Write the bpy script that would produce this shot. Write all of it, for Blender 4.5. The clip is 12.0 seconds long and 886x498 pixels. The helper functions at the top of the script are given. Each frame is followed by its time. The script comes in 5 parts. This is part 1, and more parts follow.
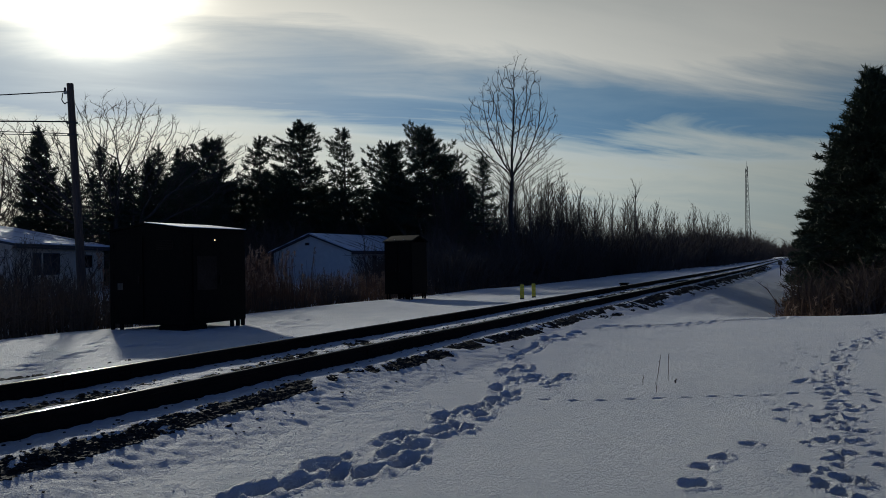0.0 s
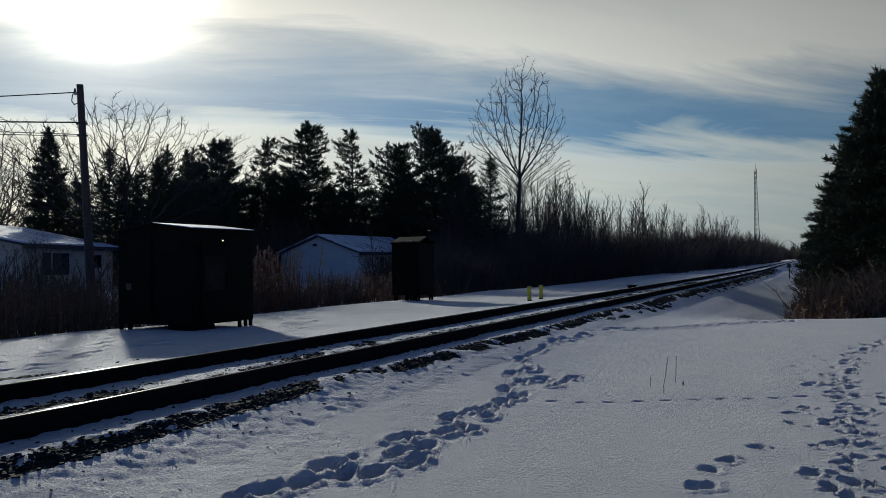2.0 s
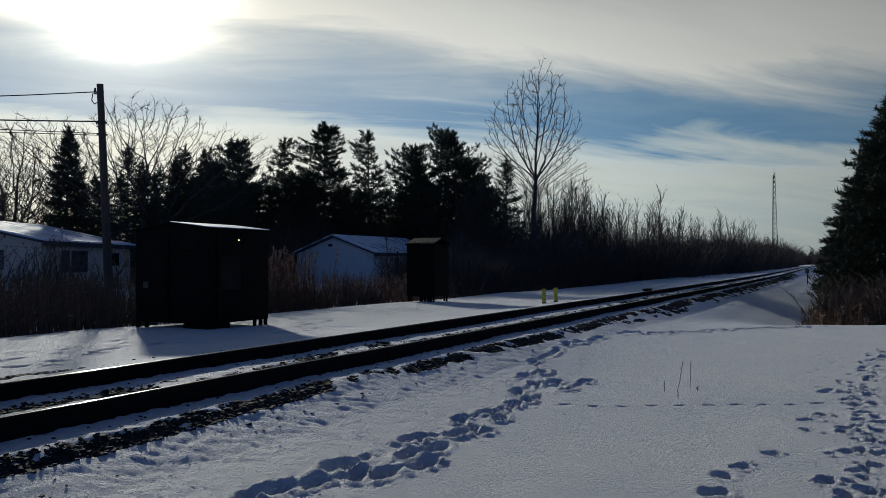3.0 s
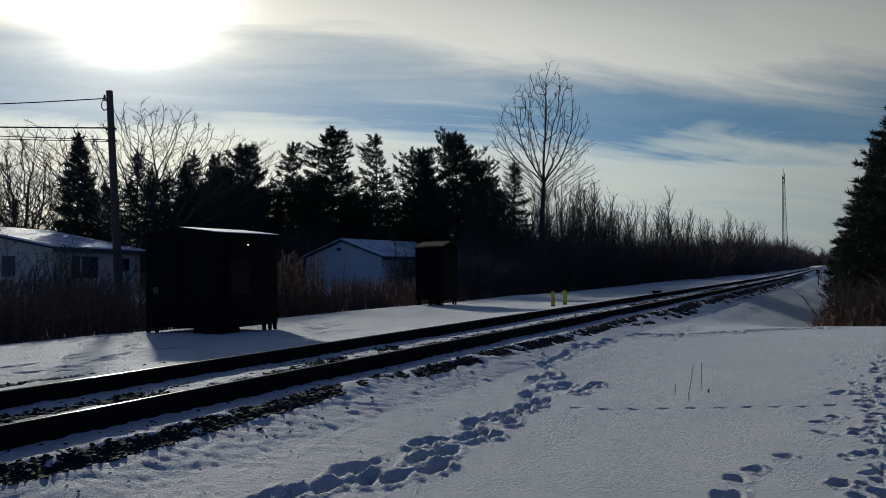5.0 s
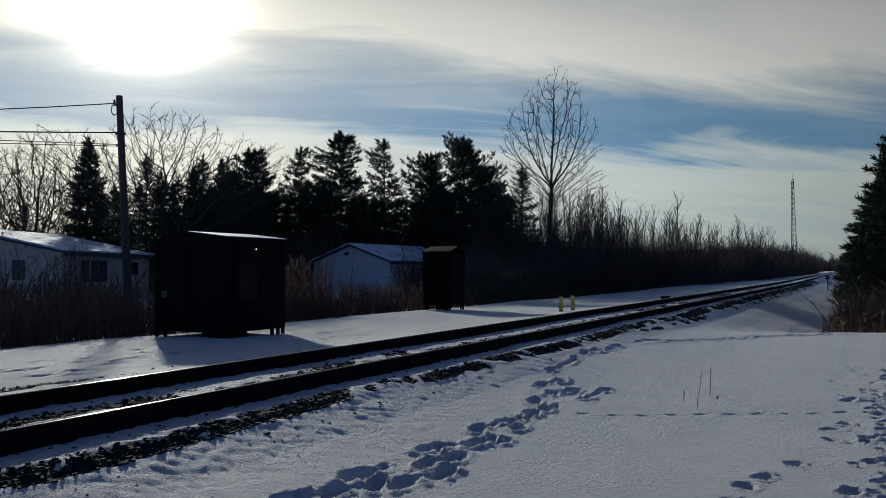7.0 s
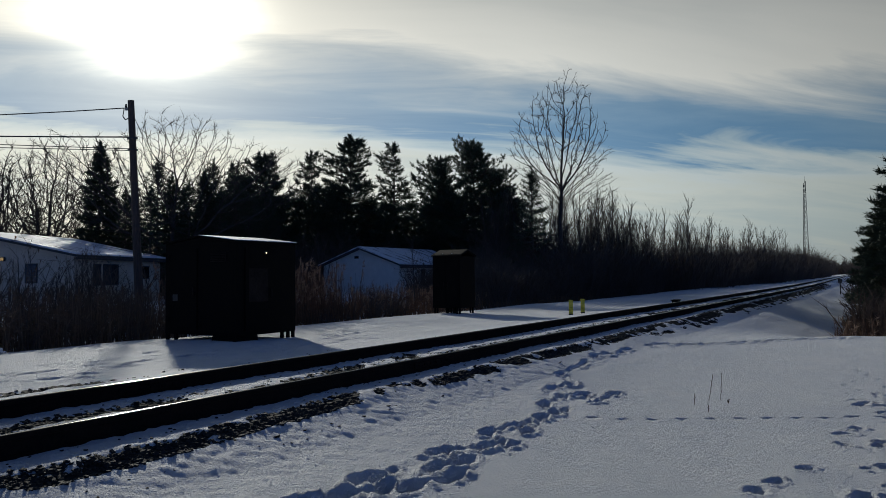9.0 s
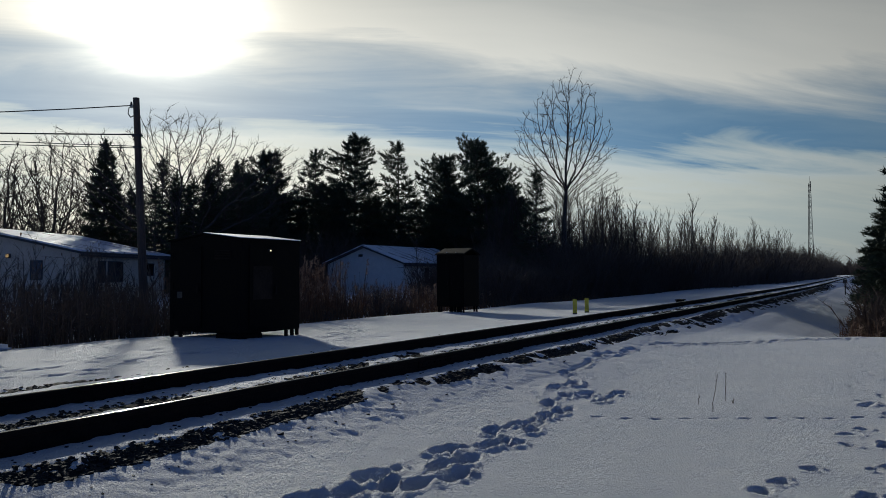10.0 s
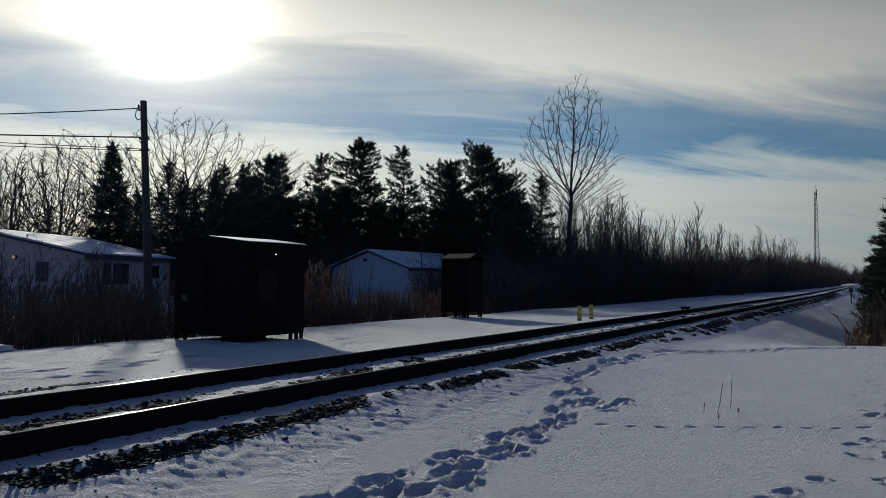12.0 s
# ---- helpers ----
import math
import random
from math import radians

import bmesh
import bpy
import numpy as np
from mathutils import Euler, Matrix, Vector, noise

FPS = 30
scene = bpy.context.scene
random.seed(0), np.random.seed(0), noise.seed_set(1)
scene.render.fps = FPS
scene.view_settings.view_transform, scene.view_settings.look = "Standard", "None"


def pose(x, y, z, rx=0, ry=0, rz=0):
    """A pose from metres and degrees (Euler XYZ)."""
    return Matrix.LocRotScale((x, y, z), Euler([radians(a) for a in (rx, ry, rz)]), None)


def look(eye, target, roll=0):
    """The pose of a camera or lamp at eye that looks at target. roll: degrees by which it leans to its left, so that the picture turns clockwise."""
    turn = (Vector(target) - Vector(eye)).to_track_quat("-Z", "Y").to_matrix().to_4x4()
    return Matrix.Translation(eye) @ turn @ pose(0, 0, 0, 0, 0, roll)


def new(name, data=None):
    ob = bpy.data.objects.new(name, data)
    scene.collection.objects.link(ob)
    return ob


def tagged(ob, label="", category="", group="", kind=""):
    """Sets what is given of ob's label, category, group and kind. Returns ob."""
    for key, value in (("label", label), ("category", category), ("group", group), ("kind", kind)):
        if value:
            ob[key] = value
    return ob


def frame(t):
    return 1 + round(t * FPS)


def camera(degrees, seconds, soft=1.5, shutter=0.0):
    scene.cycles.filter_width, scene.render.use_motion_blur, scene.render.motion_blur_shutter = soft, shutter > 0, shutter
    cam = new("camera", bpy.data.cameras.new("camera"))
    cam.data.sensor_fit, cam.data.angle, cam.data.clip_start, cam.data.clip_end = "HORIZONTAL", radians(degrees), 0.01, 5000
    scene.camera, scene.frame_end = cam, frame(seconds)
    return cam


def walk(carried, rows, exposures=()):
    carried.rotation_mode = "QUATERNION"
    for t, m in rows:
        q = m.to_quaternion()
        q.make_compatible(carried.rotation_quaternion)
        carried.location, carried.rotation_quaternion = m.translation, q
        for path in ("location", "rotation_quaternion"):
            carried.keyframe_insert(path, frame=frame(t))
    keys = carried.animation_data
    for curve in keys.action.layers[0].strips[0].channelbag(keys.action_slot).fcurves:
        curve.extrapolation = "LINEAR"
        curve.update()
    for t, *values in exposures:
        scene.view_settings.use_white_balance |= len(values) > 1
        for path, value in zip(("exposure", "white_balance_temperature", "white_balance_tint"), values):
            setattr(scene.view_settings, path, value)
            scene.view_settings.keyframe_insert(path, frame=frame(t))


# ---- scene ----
import collections

# The track runs along +y; the camera stands beside it and turns.
TRACK_TURN = 26.65
cam = camera(61.0, 12.0, soft=0.9)
PATH = [
    (0, -0.002, -0.001, 0.000, 0.900, 1.000), (0.5, -0.000, -0.002, 0.295, 0.793, 1.182),
    (1, -0.002, -0.006, 0.043, 0.940, 1.051), (1.5, 0.000, -0.009, -0.032, 1.163, 0.967),
    (2, 0.002, -0.006, 0.566, 1.022, 0.799), (2.5, 0.015, -0.007, 1.189, 1.031, 0.333),
    (3, 0.013, -0.003, 1.709, 1.138, 0.198), (5, 0.007, 0.000, 2.355, 1.396, 0.570),
    (5.5, 0.005, -0.002, 2.530, 1.442, 0.349), (6, -0.003, 0.001, 2.592, 1.486, 0.380),
    (6.5, 0.003, 0.007, 2.862, 1.684, 0.469), (7, 0.002, 0.004, 2.928, 1.757, 0.429),
    (9, 0.010, 0.004, 3.679, 2.022, 0.453), (9.5, -0.002, 0.002, 3.903, 1.993, 0.309),
    (10, 0.001, 0.001, 3.966, 1.925, 0.191), (10.5, -0.009, 0.003, 4.125, 1.826, -0.004),
    (11, -0.008, 0.005, 4.354, 1.867, -0.125), (11.5, -0.009, 0.006, 4.459, 2.118, -0.159),
    (12, -0.012, 0.007, 4.298, 2.302, -0.333),
]
walk(cam, [(t, pose(dx, 0, 1.55 + dz, 90 + pitch, roll, yaw + TRACK_TURN)) for t, dx, dz, yaw, pitch, roll in PATH],
     exposures=[(0, -0.16, 6450, 4), (1.0, -0.02, 6450, 4), (2.4, 0.05, 6450, 4), (5, 0.03, 6450, 4), (12, 0.03, 6450, 4)])

# ---- light: low sun behind thin winter cloud ----
SUN_AZ, SUN_EL = radians(-51.5), radians(18.3)
SUN_DIR = Vector((math.sin(SUN_AZ) * math.cos(SUN_EL), math.cos(SUN_AZ) * math.cos(SUN_EL), math.sin(SUN_EL)))
sun = new("sun", bpy.data.lights.new("sun", "SUN"))
sun.matrix_world = look(SUN_DIR * 200, (0, 0, 0))
sun.data.energy, sun.data.angle, sun.data.color = 2.2, radians(2.0), (1.0, 0.945, 0.86)


def sky_world():
    world = bpy.data.worlds.new("winter_sky")
    scene.world = world
    world.use_nodes = True
    nt = world.node_tree
    nt.nodes.clear()
    N, L = nt.nodes.new, nt.links.new

    def math_node(op, a, b=None, c=None):
        n = N("ShaderNodeMath")
        n.operation = op
        for i, v in enumerate((a, b, c)):
            if v is None:
                continue
            if isinstance(v, (int, float)):
                n.inputs[i].default_value = v
            else:
                L(v, n.inputs[i])
        return n.outputs[0]

    tc = N("ShaderNodeTexCoord").outputs["Generated"]
    nrm = N("ShaderNodeVectorMath")
    nrm.operation = "NORMALIZE"
    L(tc, nrm.inputs[0])
    d = nrm.outputs[0]
    sep = N("ShaderNodeSeparateXYZ")
    L(d, sep.inputs[0])
    up = math_node("MAXIMUM", sep.outputs["Z"], 0.0)
    # cloud sheet seen in perspective
    den = math_node("ADD", up, 0.16)
    com = N("ShaderNodeCombineXYZ")
    L(math_node("DIVIDE", sep.outputs["X"], den), com.inputs[0])
    L(math_node("DIVIDE", sep.outputs["Y"], den), com.inputs[1])

    def cloud(scale, rot, stretch, detail, rough, dist, offset):
        turn = N("ShaderNodeMapping")
        turn.inputs["Rotation"].default_value = (0, 0, radians(rot))
        L(com.outputs[0], turn.inputs["Vector"])
        m = N("ShaderNodeMapping")
        m.inputs["Scale"].default_value = (stretch, 1, 1)
        m.inputs["Location"].default_value = offset
        L(turn.outputs[0], m.inputs["Vector"])
        n = N("ShaderNodeTexNoise")
        n.inputs["Scale"].default_value, n.inputs["Detail"].default_value = scale, detail
        n.inputs["Roughness"].default_value, n.inputs["Distortion"].default_value = rough, dist
        L(m.outputs[0], n.inputs["Vector"])
        return n.outputs["Fac"]

    broad = cloud(0.75, -40, 0.40, 4, 0.5, 0.5, (3.1, 1.4, 0))
    fine = cloud(2.8, -42, 0.30, 6, 0.58, 0.7, (0.4, 2.2, 0))
    # blue gap in the cloud low over the trees, cloud sheet thicker above
    wob = math_node("ADD", math_node("MULTIPLY", math_node("SUBTRACT", broad, 0.5), 0.13),
                    math_node("MULTIPLY", math_node("SUBTRACT", fine, 0.5), 0.16))
    slant = N("ShaderNodeVectorMath")
    slant.operation = "DOT_PRODUCT"
    L(d, slant.inputs[0])
    slant.inputs[1].default_value = (0.054, 0.027, 0)
    lift = math_node("ADD", math_node("ADD", sep.outputs["Z"], wob), slant.outputs["Value"])
    ramp = N("ShaderNodeValToRGB")
    L(math_node("MULTIPLY", lift, 2.0), ramp.inputs[0])
    els = ramp.color_ramp.elements
    stops = [(0.0, (0.42, 0.53, 0.60)), (0.12, (0.49, 0.58, 0.64)), (0.215, (0.62, 0.66, 0.66)), (0.27, (0.59, 0.65, 0.69)), (0.315, (0.37, 0.48, 0.58)),
             (0.35, (0.10, 0.245, 0.45)), (0.42, (0.16, 0.29, 0.46)), (0.49, (0.42, 0.47, 0.53)), (0.56, (0.76, 0.73, 0.69)),
             (0.70, (0.53, 0.52, 0.50)), (0.86, (0.17, 0.21, 0.27)), (1.0, (0.06, 0.09, 0.15))]
    els[0].position, els[0].color = stops[0][0], (*stops[0][1], 1)
    els[1].position, els[1].color = stops[-1][0], (*stops[-1][1], 1)
    for p, c in stops[1:-1]:
        e = els.new(p)
        e.color = (*c, 1)
    # streaks
    streak = N("ShaderNodeMapRange")
    L(fine, streak.inputs[0])
    streak.inputs[1].default_value, streak.inputs[2].default_value = 0.3, 0.7
    streak.inputs[3].default_value, streak.inputs[4].default_value = 0.90, 1.09
    haze = math_node("MINIMUM", math_node("MULTIPLY", up, 5.0), 1.0)
    calm = math_node("ADD", math_node("MULTIPLY", math_node("SUBTRACT", streak.outputs[0], 1.0), haze), 1.0)
    mul = N("ShaderNodeVectorMath")
    mul.operation = "SCALE"
    L(ramp.outputs[0], mul.inputs[0])
    L(calm, mul.inputs["Scale"])
    # glow of the veiled sun
    dot = N("ShaderNodeVectorMath")
    dot.operation = "DOT_PRODUCT"
    L(d, dot.inputs[0])
    dot.inputs[1].default_value = SUN_DIR
    rise = math_node("SUBTRACT", sep.outputs["Z"], SUN_DIR.z)
    flat = math_node("SUBTRACT", dot.outputs["Value"], math_node("MULTIPLY", math_node("MULTIPLY", rise, rise), 0.6))
    g = math_node("MINIMUM", math_node("MAXIMUM", math_node("ADD", flat, math_node("MULTIPLY", wob, 0.05)), 0.0), 1.0)
    veil = math_node("ADD", math_node("MULTIPLY", math_node("POWER", g, 330), 4.0),
                     math_node("ADD", math_node("MULTIPLY", math_node("POWER", g, 45), 0.20), math_node("MULTIPLY", math_node("POWER", g, 7), 0.05)))
    veil = math_node("MULTIPLY", veil, streak.outputs[0])
    glow = N("ShaderNodeVectorMath")
    glow.operation = "SCALE"
    glow.inputs[0].default_value = (1.0, 0.93, 0.80)
    L(veil, glow.inputs["Scale"])
    add = N("ShaderNodeVectorMath")
    L(mul.outputs[0], add.inputs[0])
    L(glow.outputs[0], add.inputs[1])
    # the sky is brightest round the sun and dull on the far side
    side = N("ShaderNodeMapRange")
    side.interpolation_type = "SMOOTHSTEP"
    side.inputs[1].default_value, side.inputs[2].default_value = -0.25, 0.52
    side.inputs[3].default_value, side.inputs[4].default_value = 0.0, 1.0
    L(dot.outputs["Value"], side.inputs[0])
    hue = N("ShaderNodeMix")
    hue.data_type = "RGBA"
    hue.inputs["A"].default_value, hue.inputs["B"].default_value = (0.15, 0.52, 1.8, 1), (1, 1, 1, 1)
    L(side.outputs[0], hue.inputs["Factor"])
    dim = N("ShaderNodeVectorMath")
    dim.operation = "MULTIPLY"
    L(add.outputs[0], dim.inputs[0])
    L(hue.outputs["Result"], dim.inputs[1])
    near = N("ShaderNodeMapRange")
    near.interpolation_type = "SMOOTHSTEP"
    near.inputs[1].default_value, near.inputs[2].default_value = 0.4, 1.0
    near.inputs[3].default_value, near.inputs[4].default_value = 0.40, 1.0
    L(dot.outputs["Value"], near.inputs[0])
    fade = N("ShaderNodeVectorMath")
    fade.operation = "SCALE"
    L(dim.outputs[0], fade.inputs[0])
    L(near.outputs[0], fade.inputs["Scale"])
    # warm haze low under the sun
    low = math_node("MAXIMUM", math_node("SUBTRACT", 1.0, math_node("MULTIPLY", up, 6.0)), 0.0)
    warm = N("ShaderNodeVectorMath")
    warm.operation = "SCALE"
    warm.inputs[0].default_value = (1.0, 0.62, 0.18)
    L(math_node("MULTIPLY", math_node("MULTIPLY", math_node("POWER", g, 7), low), 0.40), warm.inputs["Scale"])
    both = N("ShaderNodeVectorMath")
    L(fade.outputs[0], both.inputs[0])
    L(warm.outputs[0], both.inputs[1])
    clouds = N("ShaderNodeBackground")
    L(both.outputs[0], clouds.inputs[0])
    clouds.inputs[1].default_value = 0.92
    sky = N("ShaderNodeTexSky")
    sky.sky_type, sky.sun_disc = "NISHITA", False
    sky.sun_elevation, sky.sun_rotation = SUN_EL, SUN_AZ % (2 * math.pi)
    clear = N("ShaderNodeBackground")
    L(sky.outputs[0], clear.inputs[0])
    clear.inputs[1].default_value = 0.06
    mix = N("ShaderNodeMixShader")
    mix.inputs[0].default_value = 0.85
    L(clear.outputs[0], mix.inputs[1])
    L(clouds.outputs[0], mix.inputs[2])
    out = N("ShaderNodeOutputWorld")
    L(mix.outputs[0], out.inputs[0])


sky_world()


# ---- materials ----
def material(name, low, high, scale=8.0, rough=(0.7, 0.9), metal=0.0, bump=0.3, bump_scale=None, spec=0.4, stretch=(1, 1, 1),
             per_object=0.0, per_island=0.0, fine=6.0, coat=0.0, distance=0.02):
    m = bpy.data.materials.new(name)
    m.use_nodes = True
    nt = m.node_tree
    N, L = nt.nodes.new, nt.links.new
    bsdf = nt.nodes["Principled BSDF"]
    tc = N("ShaderNodeTexCoord")
    mp = N("ShaderNodeMapping")
    mp.inputs["Scale"].default_value = stretch
    L(tc.outputs["Object"], mp.inputs["Vector"])
    big, small = N("ShaderNodeTexNoise"), N("ShaderNodeTexNoise")
    big.inputs["Scale"].default_value, big.inputs["Detail"].default_value = scale, 6
    small.inputs["Scale"].default_value, small.inputs["Detail"].default_value = scale * fine, 8
    L(mp.outputs[0], big.inputs["Vector"])
    L(mp.outputs[0], small.inputs["Vector"])
    mixf = N("ShaderNodeMath")
    mixf.operation = "MULTIPLY_ADD"
    mixf.inputs[1].default_value, = (0.45,)
    L(small.outputs["Fac"], mixf.inputs[0])
    half = N("ShaderNodeMath")
    half.operation = "MULTIPLY"
    half.inputs[1].default_value = 0.55
    L(big.outputs["Fac"], half.inputs[0])
    L(half.outputs[0], mixf.inputs[2])
    fac = mixf.outputs[0]
    spread = N("ShaderNodeMapRange")
    spread.inputs[1].default_value, spread.inputs[2].default_value = 0.3, 0.7
    L(fac, spread.inputs[0])
    fac = spread.outputs[0]
    if per_object or per_island:
        a = N("ShaderNodeMath")
        a.operation = "MULTIPLY_ADD"
        src = N("ShaderNodeObjectInfo").outputs["Random"] if per_object else N("ShaderNodeNewGeometry").outputs["Random Per Island"]
        k = per_object or per_island
        L(src, a.inputs[0])
        a.inputs[1].default_value = k
        s = N("ShaderNodeMath")
        s.operation = "MULTIPLY"
        s.inputs[1].default_value = 1 - k
        L(fac, s.inputs[0])
        L(s.outputs[0], a.inputs[2])
        fac = a.outputs[0]
    mix = N("ShaderNodeMix")
    mix.data_type = "RGBA"
    mix.inputs["A"].default_value, mix.inputs["B"].default_value = (*low, 1), (*high, 1)
    L(fac, mix.inputs["Factor"])
    L(mix.outputs["Result"], bsdf.inputs["Base Color"])
    rr = N("ShaderNodeMapRange")
    rr.inputs[3].default_value, rr.inputs[4].default_value = rough
    L(big.outputs["Fac"], rr.inputs[0])
    L(rr.outputs[0], bsdf.inputs["Roughness"])
    bsdf.inputs["Metallic"].default_value = metal
    bsdf.inputs["Specular IOR Level"].default_value = spec
    bsdf.inputs["Coat Weight"].default_value = coat
    if bump:
        b = N("ShaderNodeBump")
        b.inputs["Strength"].default_value, b.inputs["Distance"].default_value = bump, distance
        src = small
        if bump_scale:
            src = N("ShaderNodeTexNoise")
            src.inputs["Scale"].default_value, src.inputs["Detail"].default_value = bump_scale, 8
            src.inputs["Roughness"].default_value = 0.65
            L(mp.outputs[0], src.inputs["Vector"])
        L(src.outputs["Fac"], b.inputs["Height"])
        L(b.outputs[0], bsdf.inputs["Normal"])
    return m


SNOW = material("snow", (0.74, 0.77, 0.82), (0.86, 0.87, 0.89), 0.9, (0.63, 0.88), bump=1.0, bump_scale=34, spec=0.3, distance=0.06)
ROOF_SNOW = material("roof_snow", (0.72, 0.76, 0.82), (0.86, 0.87, 0.89), 1.4, (0.5, 0.8), bump=0.3, bump_scale=12)


def bare_patches(m, under, scale, low, high, stretch):
    """Lets a darker surface show where the snow has slid or melted off."""
    nt = m.node_tree
    N, L = nt.nodes.new, nt.links.new
    bsdf = nt.nodes["Principled BSDF"]
    snow_colour = bsdf.inputs["Base Color"].links[0].from_socket
    tc, mp, n, ramp, mix = N("ShaderNodeTexCoord"), N("ShaderNodeMapping"), N("ShaderNodeTexNoise"), N("ShaderNodeMapRange"), N("ShaderNodeMix")
    mp.inputs["Scale"].default_value = stretch
    n.inputs["Scale"].default_value, n.inputs["Detail"].default_value, n.inputs["Roughness"].default_value = scale, 5, 0.6
    ramp.inputs[1].default_value, ramp.inputs[2].default_value = low, high
    mix.data_type = "RGBA"
    mix.inputs["B"].default_value = (*under, 1)
    L(tc.outputs["Object"], mp.inputs["Vector"])
    L(mp.outputs[0], n.inputs["Vector"])
    L(n.outputs["Fac"], ramp.inputs[0])
    L(ramp.outputs[0], mix.inputs["Factor"])
    L(snow_colour, mix.inputs["A"])
    L(mix.outputs["Result"], bsdf.inputs["Base Color"])


PATCHY_SNOW = material("patchy_roof_snow", (0.70, 0.74, 0.80), (0.86, 0.87, 0.89), 1.4, (0.5, 0.8), bump=0.4, bump_scale=9)
bare_patches(PATCHY_SNOW, (0.10, 0.10, 0.11), 1.1, 0.54, 0.66, (0.35, 1.6, 1.0))
STEEL_SIDE = material("rusty_rail_steel", (0.006, 0.005, 0.0045), (0.024, 0.016, 0.012), 6, (0.75, 0.95), 0.0, bump=0.3, spec=0.1)
STEEL_TOP = material("polished_rail_steel", (0.015, 0.0108, 0.0075), (0.036, 0.026, 0.018), 5, (0.13, 0.20), 1.0, bump=0.06, stretch=(8, 0.5, 1))
TIE = material("creosoted_tie_wood", (0.012, 0.010, 0.009), (0.06, 0.045, 0.035), 5, (0.8, 0.95), bump=0.6, stretch=(0.6, 6, 6), per_object=0.3)
STONE = material("dark_ballast_stone", (0.007, 0.007, 0.007), (0.034, 0.031, 0.029), 10, (0.75, 0.95), bump=0.4, per_object=0.4)
GRAVEL = material("dark_wet_gravel", (0.008, 0.008, 0.008), (0.045, 0.04, 0.036), 30, (0.7, 0.95), bump=1.0, bump_scale=45, distance=0.05, spec=0.3)
STONE_MASS = material("dark_ballast_mass", (0.007, 0.007, 0.007), (0.034, 0.031, 0.029), 10, (0.75, 0.95), bump=0.4, per_island=0.5)
CASE = material("black_cabinet_paint", (0.003, 0.003, 0.003), (0.008, 0.0075, 0.007), 2.5, (0.7, 0.9), 0.0, bump=0.12, spec=0.08)
CASE_WORN = material("worn_cabinet_paint", (0.004, 0.0036, 0.0033), (0.030, 0.023, 0.020), 3.0, (0.7, 0.9), bump=0.15, spec=0.1)
GALV = material("galvanised_metal", (0.25, 0.25, 0.25), (0.42, 0.42, 0.42), 14, (0.35, 0.55), 0.8, bump=0.08)
PALE = material("faded_sign", (0.035, 0.035, 0.032), (0.09, 0.086, 0.08), 6, (0.6, 0.8), bump=0.05)
YELLOW = material("yellow_plastic", (0.42, 0.38, 0.03), (0.60, 0.55, 0.07), 7, (0.4, 0.6), bump=0.08)
SIDING = material("white_siding", (0.62, 0.57, 0.50), (0.78, 0.72, 0.64), 2.2, (0.6, 0.8), bump=0.1)
SIDING_TAN = material("tan_siding", (0.46, 0.39, 0.30), (0.62, 0.54, 0.43), 2.2, (0.6, 0.8), bump=0.1)
TRIM = material("dark_trim", (0.03, 0.03, 0.032), (0.07, 0.07, 0.07), 5, (0.6, 0.8), bump=0.1)
GLASS = material("dark_window_glass", (0.01, 0.012, 0.014), (0.02, 0.022, 0.026), 2, (0.06, 0.12), bump=0, spec=0.6)
POLE_WOOD = material("weathered_pole_wood", (0.045, 0.035, 0.028), (0.13, 0.10, 0.08), 4, (0.8, 0.95), bump=0.5, stretch=(6, 6, 0.5))
WIRE = material("black_cable", (0.012, 0.012, 0.012), (0.03, 0.03, 0.03), 20, (0.5, 0.7), bump=0)
BARK = material("grey_brown_bark", (0.04, 0.033, 0.027), (0.13, 0.107, 0.09), 5, (0.85, 0.95), bump=0.6, stretch=(4, 4, 0.8))
TWIG = material("thin_twig_bark", (0.035, 0.027, 0.022), (0.10, 0.078, 0.062), 3, (0.85, 0.95), bump=0, per_island=0.5)
BRUSH = material("brush_stem", (0.055, 0.042, 0.033), (0.16, 0.118, 0.088), 2, (0.85, 0.95), bump=0, per_island=0.6)
NEEDLE = material("dark_green_needles", (0.022, 0.032, 0.018), (0.065, 0.085, 0.042), 1.2, (0.6, 0.8), bump=0, per_island=0.6)
BROWN_BRUSH = material("brown_brush_stem", (0.05, 0.033, 0.022), (0.16, 0.11, 0.075), 2, (0.85, 0.95), bump=0, per_island=0.6)
DARK_WEED = material("dark_dry_weed", (0.06, 0.044, 0.03), (0.22, 0.15, 0.10), 2, (0.85, 0.95), bump=0, per_island=0.7)
REED = material("dry_tan_reed", (0.08, 0.045, 0.026), (0.26, 0.15, 0.085), 2, (0.8, 0.95), bump=0, per_island=0.7)
PLUME = material("fluffy_seed_plume", (0.24, 0.14, 0.08), (0.52, 0.37, 0.25), 3, (0.85, 0.95), bump=0, per_island=0.7)


# ---- helpers for meshes ----
def mesh_from(name, verts, faces, material_, smooth=False):
    me = bpy.data.meshes.new(name)
    me.from_pydata([tuple(v) for v in verts] if not isinstance(verts, np.ndarray) else verts.tolist(), [],
                   faces.tolist() if isinstance(faces, np.ndarray) else faces)
    me.materials.append(material_)
    if smooth:
        me.polygons.foreach_set("use_smooth", [True] * len(me.polygons))
    me.update()
    return me


def part(name, bm, material_, parent, label="", smooth=False):
    me = bpy.data.meshes.new(name)
    bm.to_mesh(me)
    bm.free()
    me.materials.append(material_)
    if smooth:
        me.polygons.foreach_set("use_smooth", [True] * len(me.polygons))
    ob = new(name, me)
    ob.parent = parent
    return tagged(ob, label) if label else ob


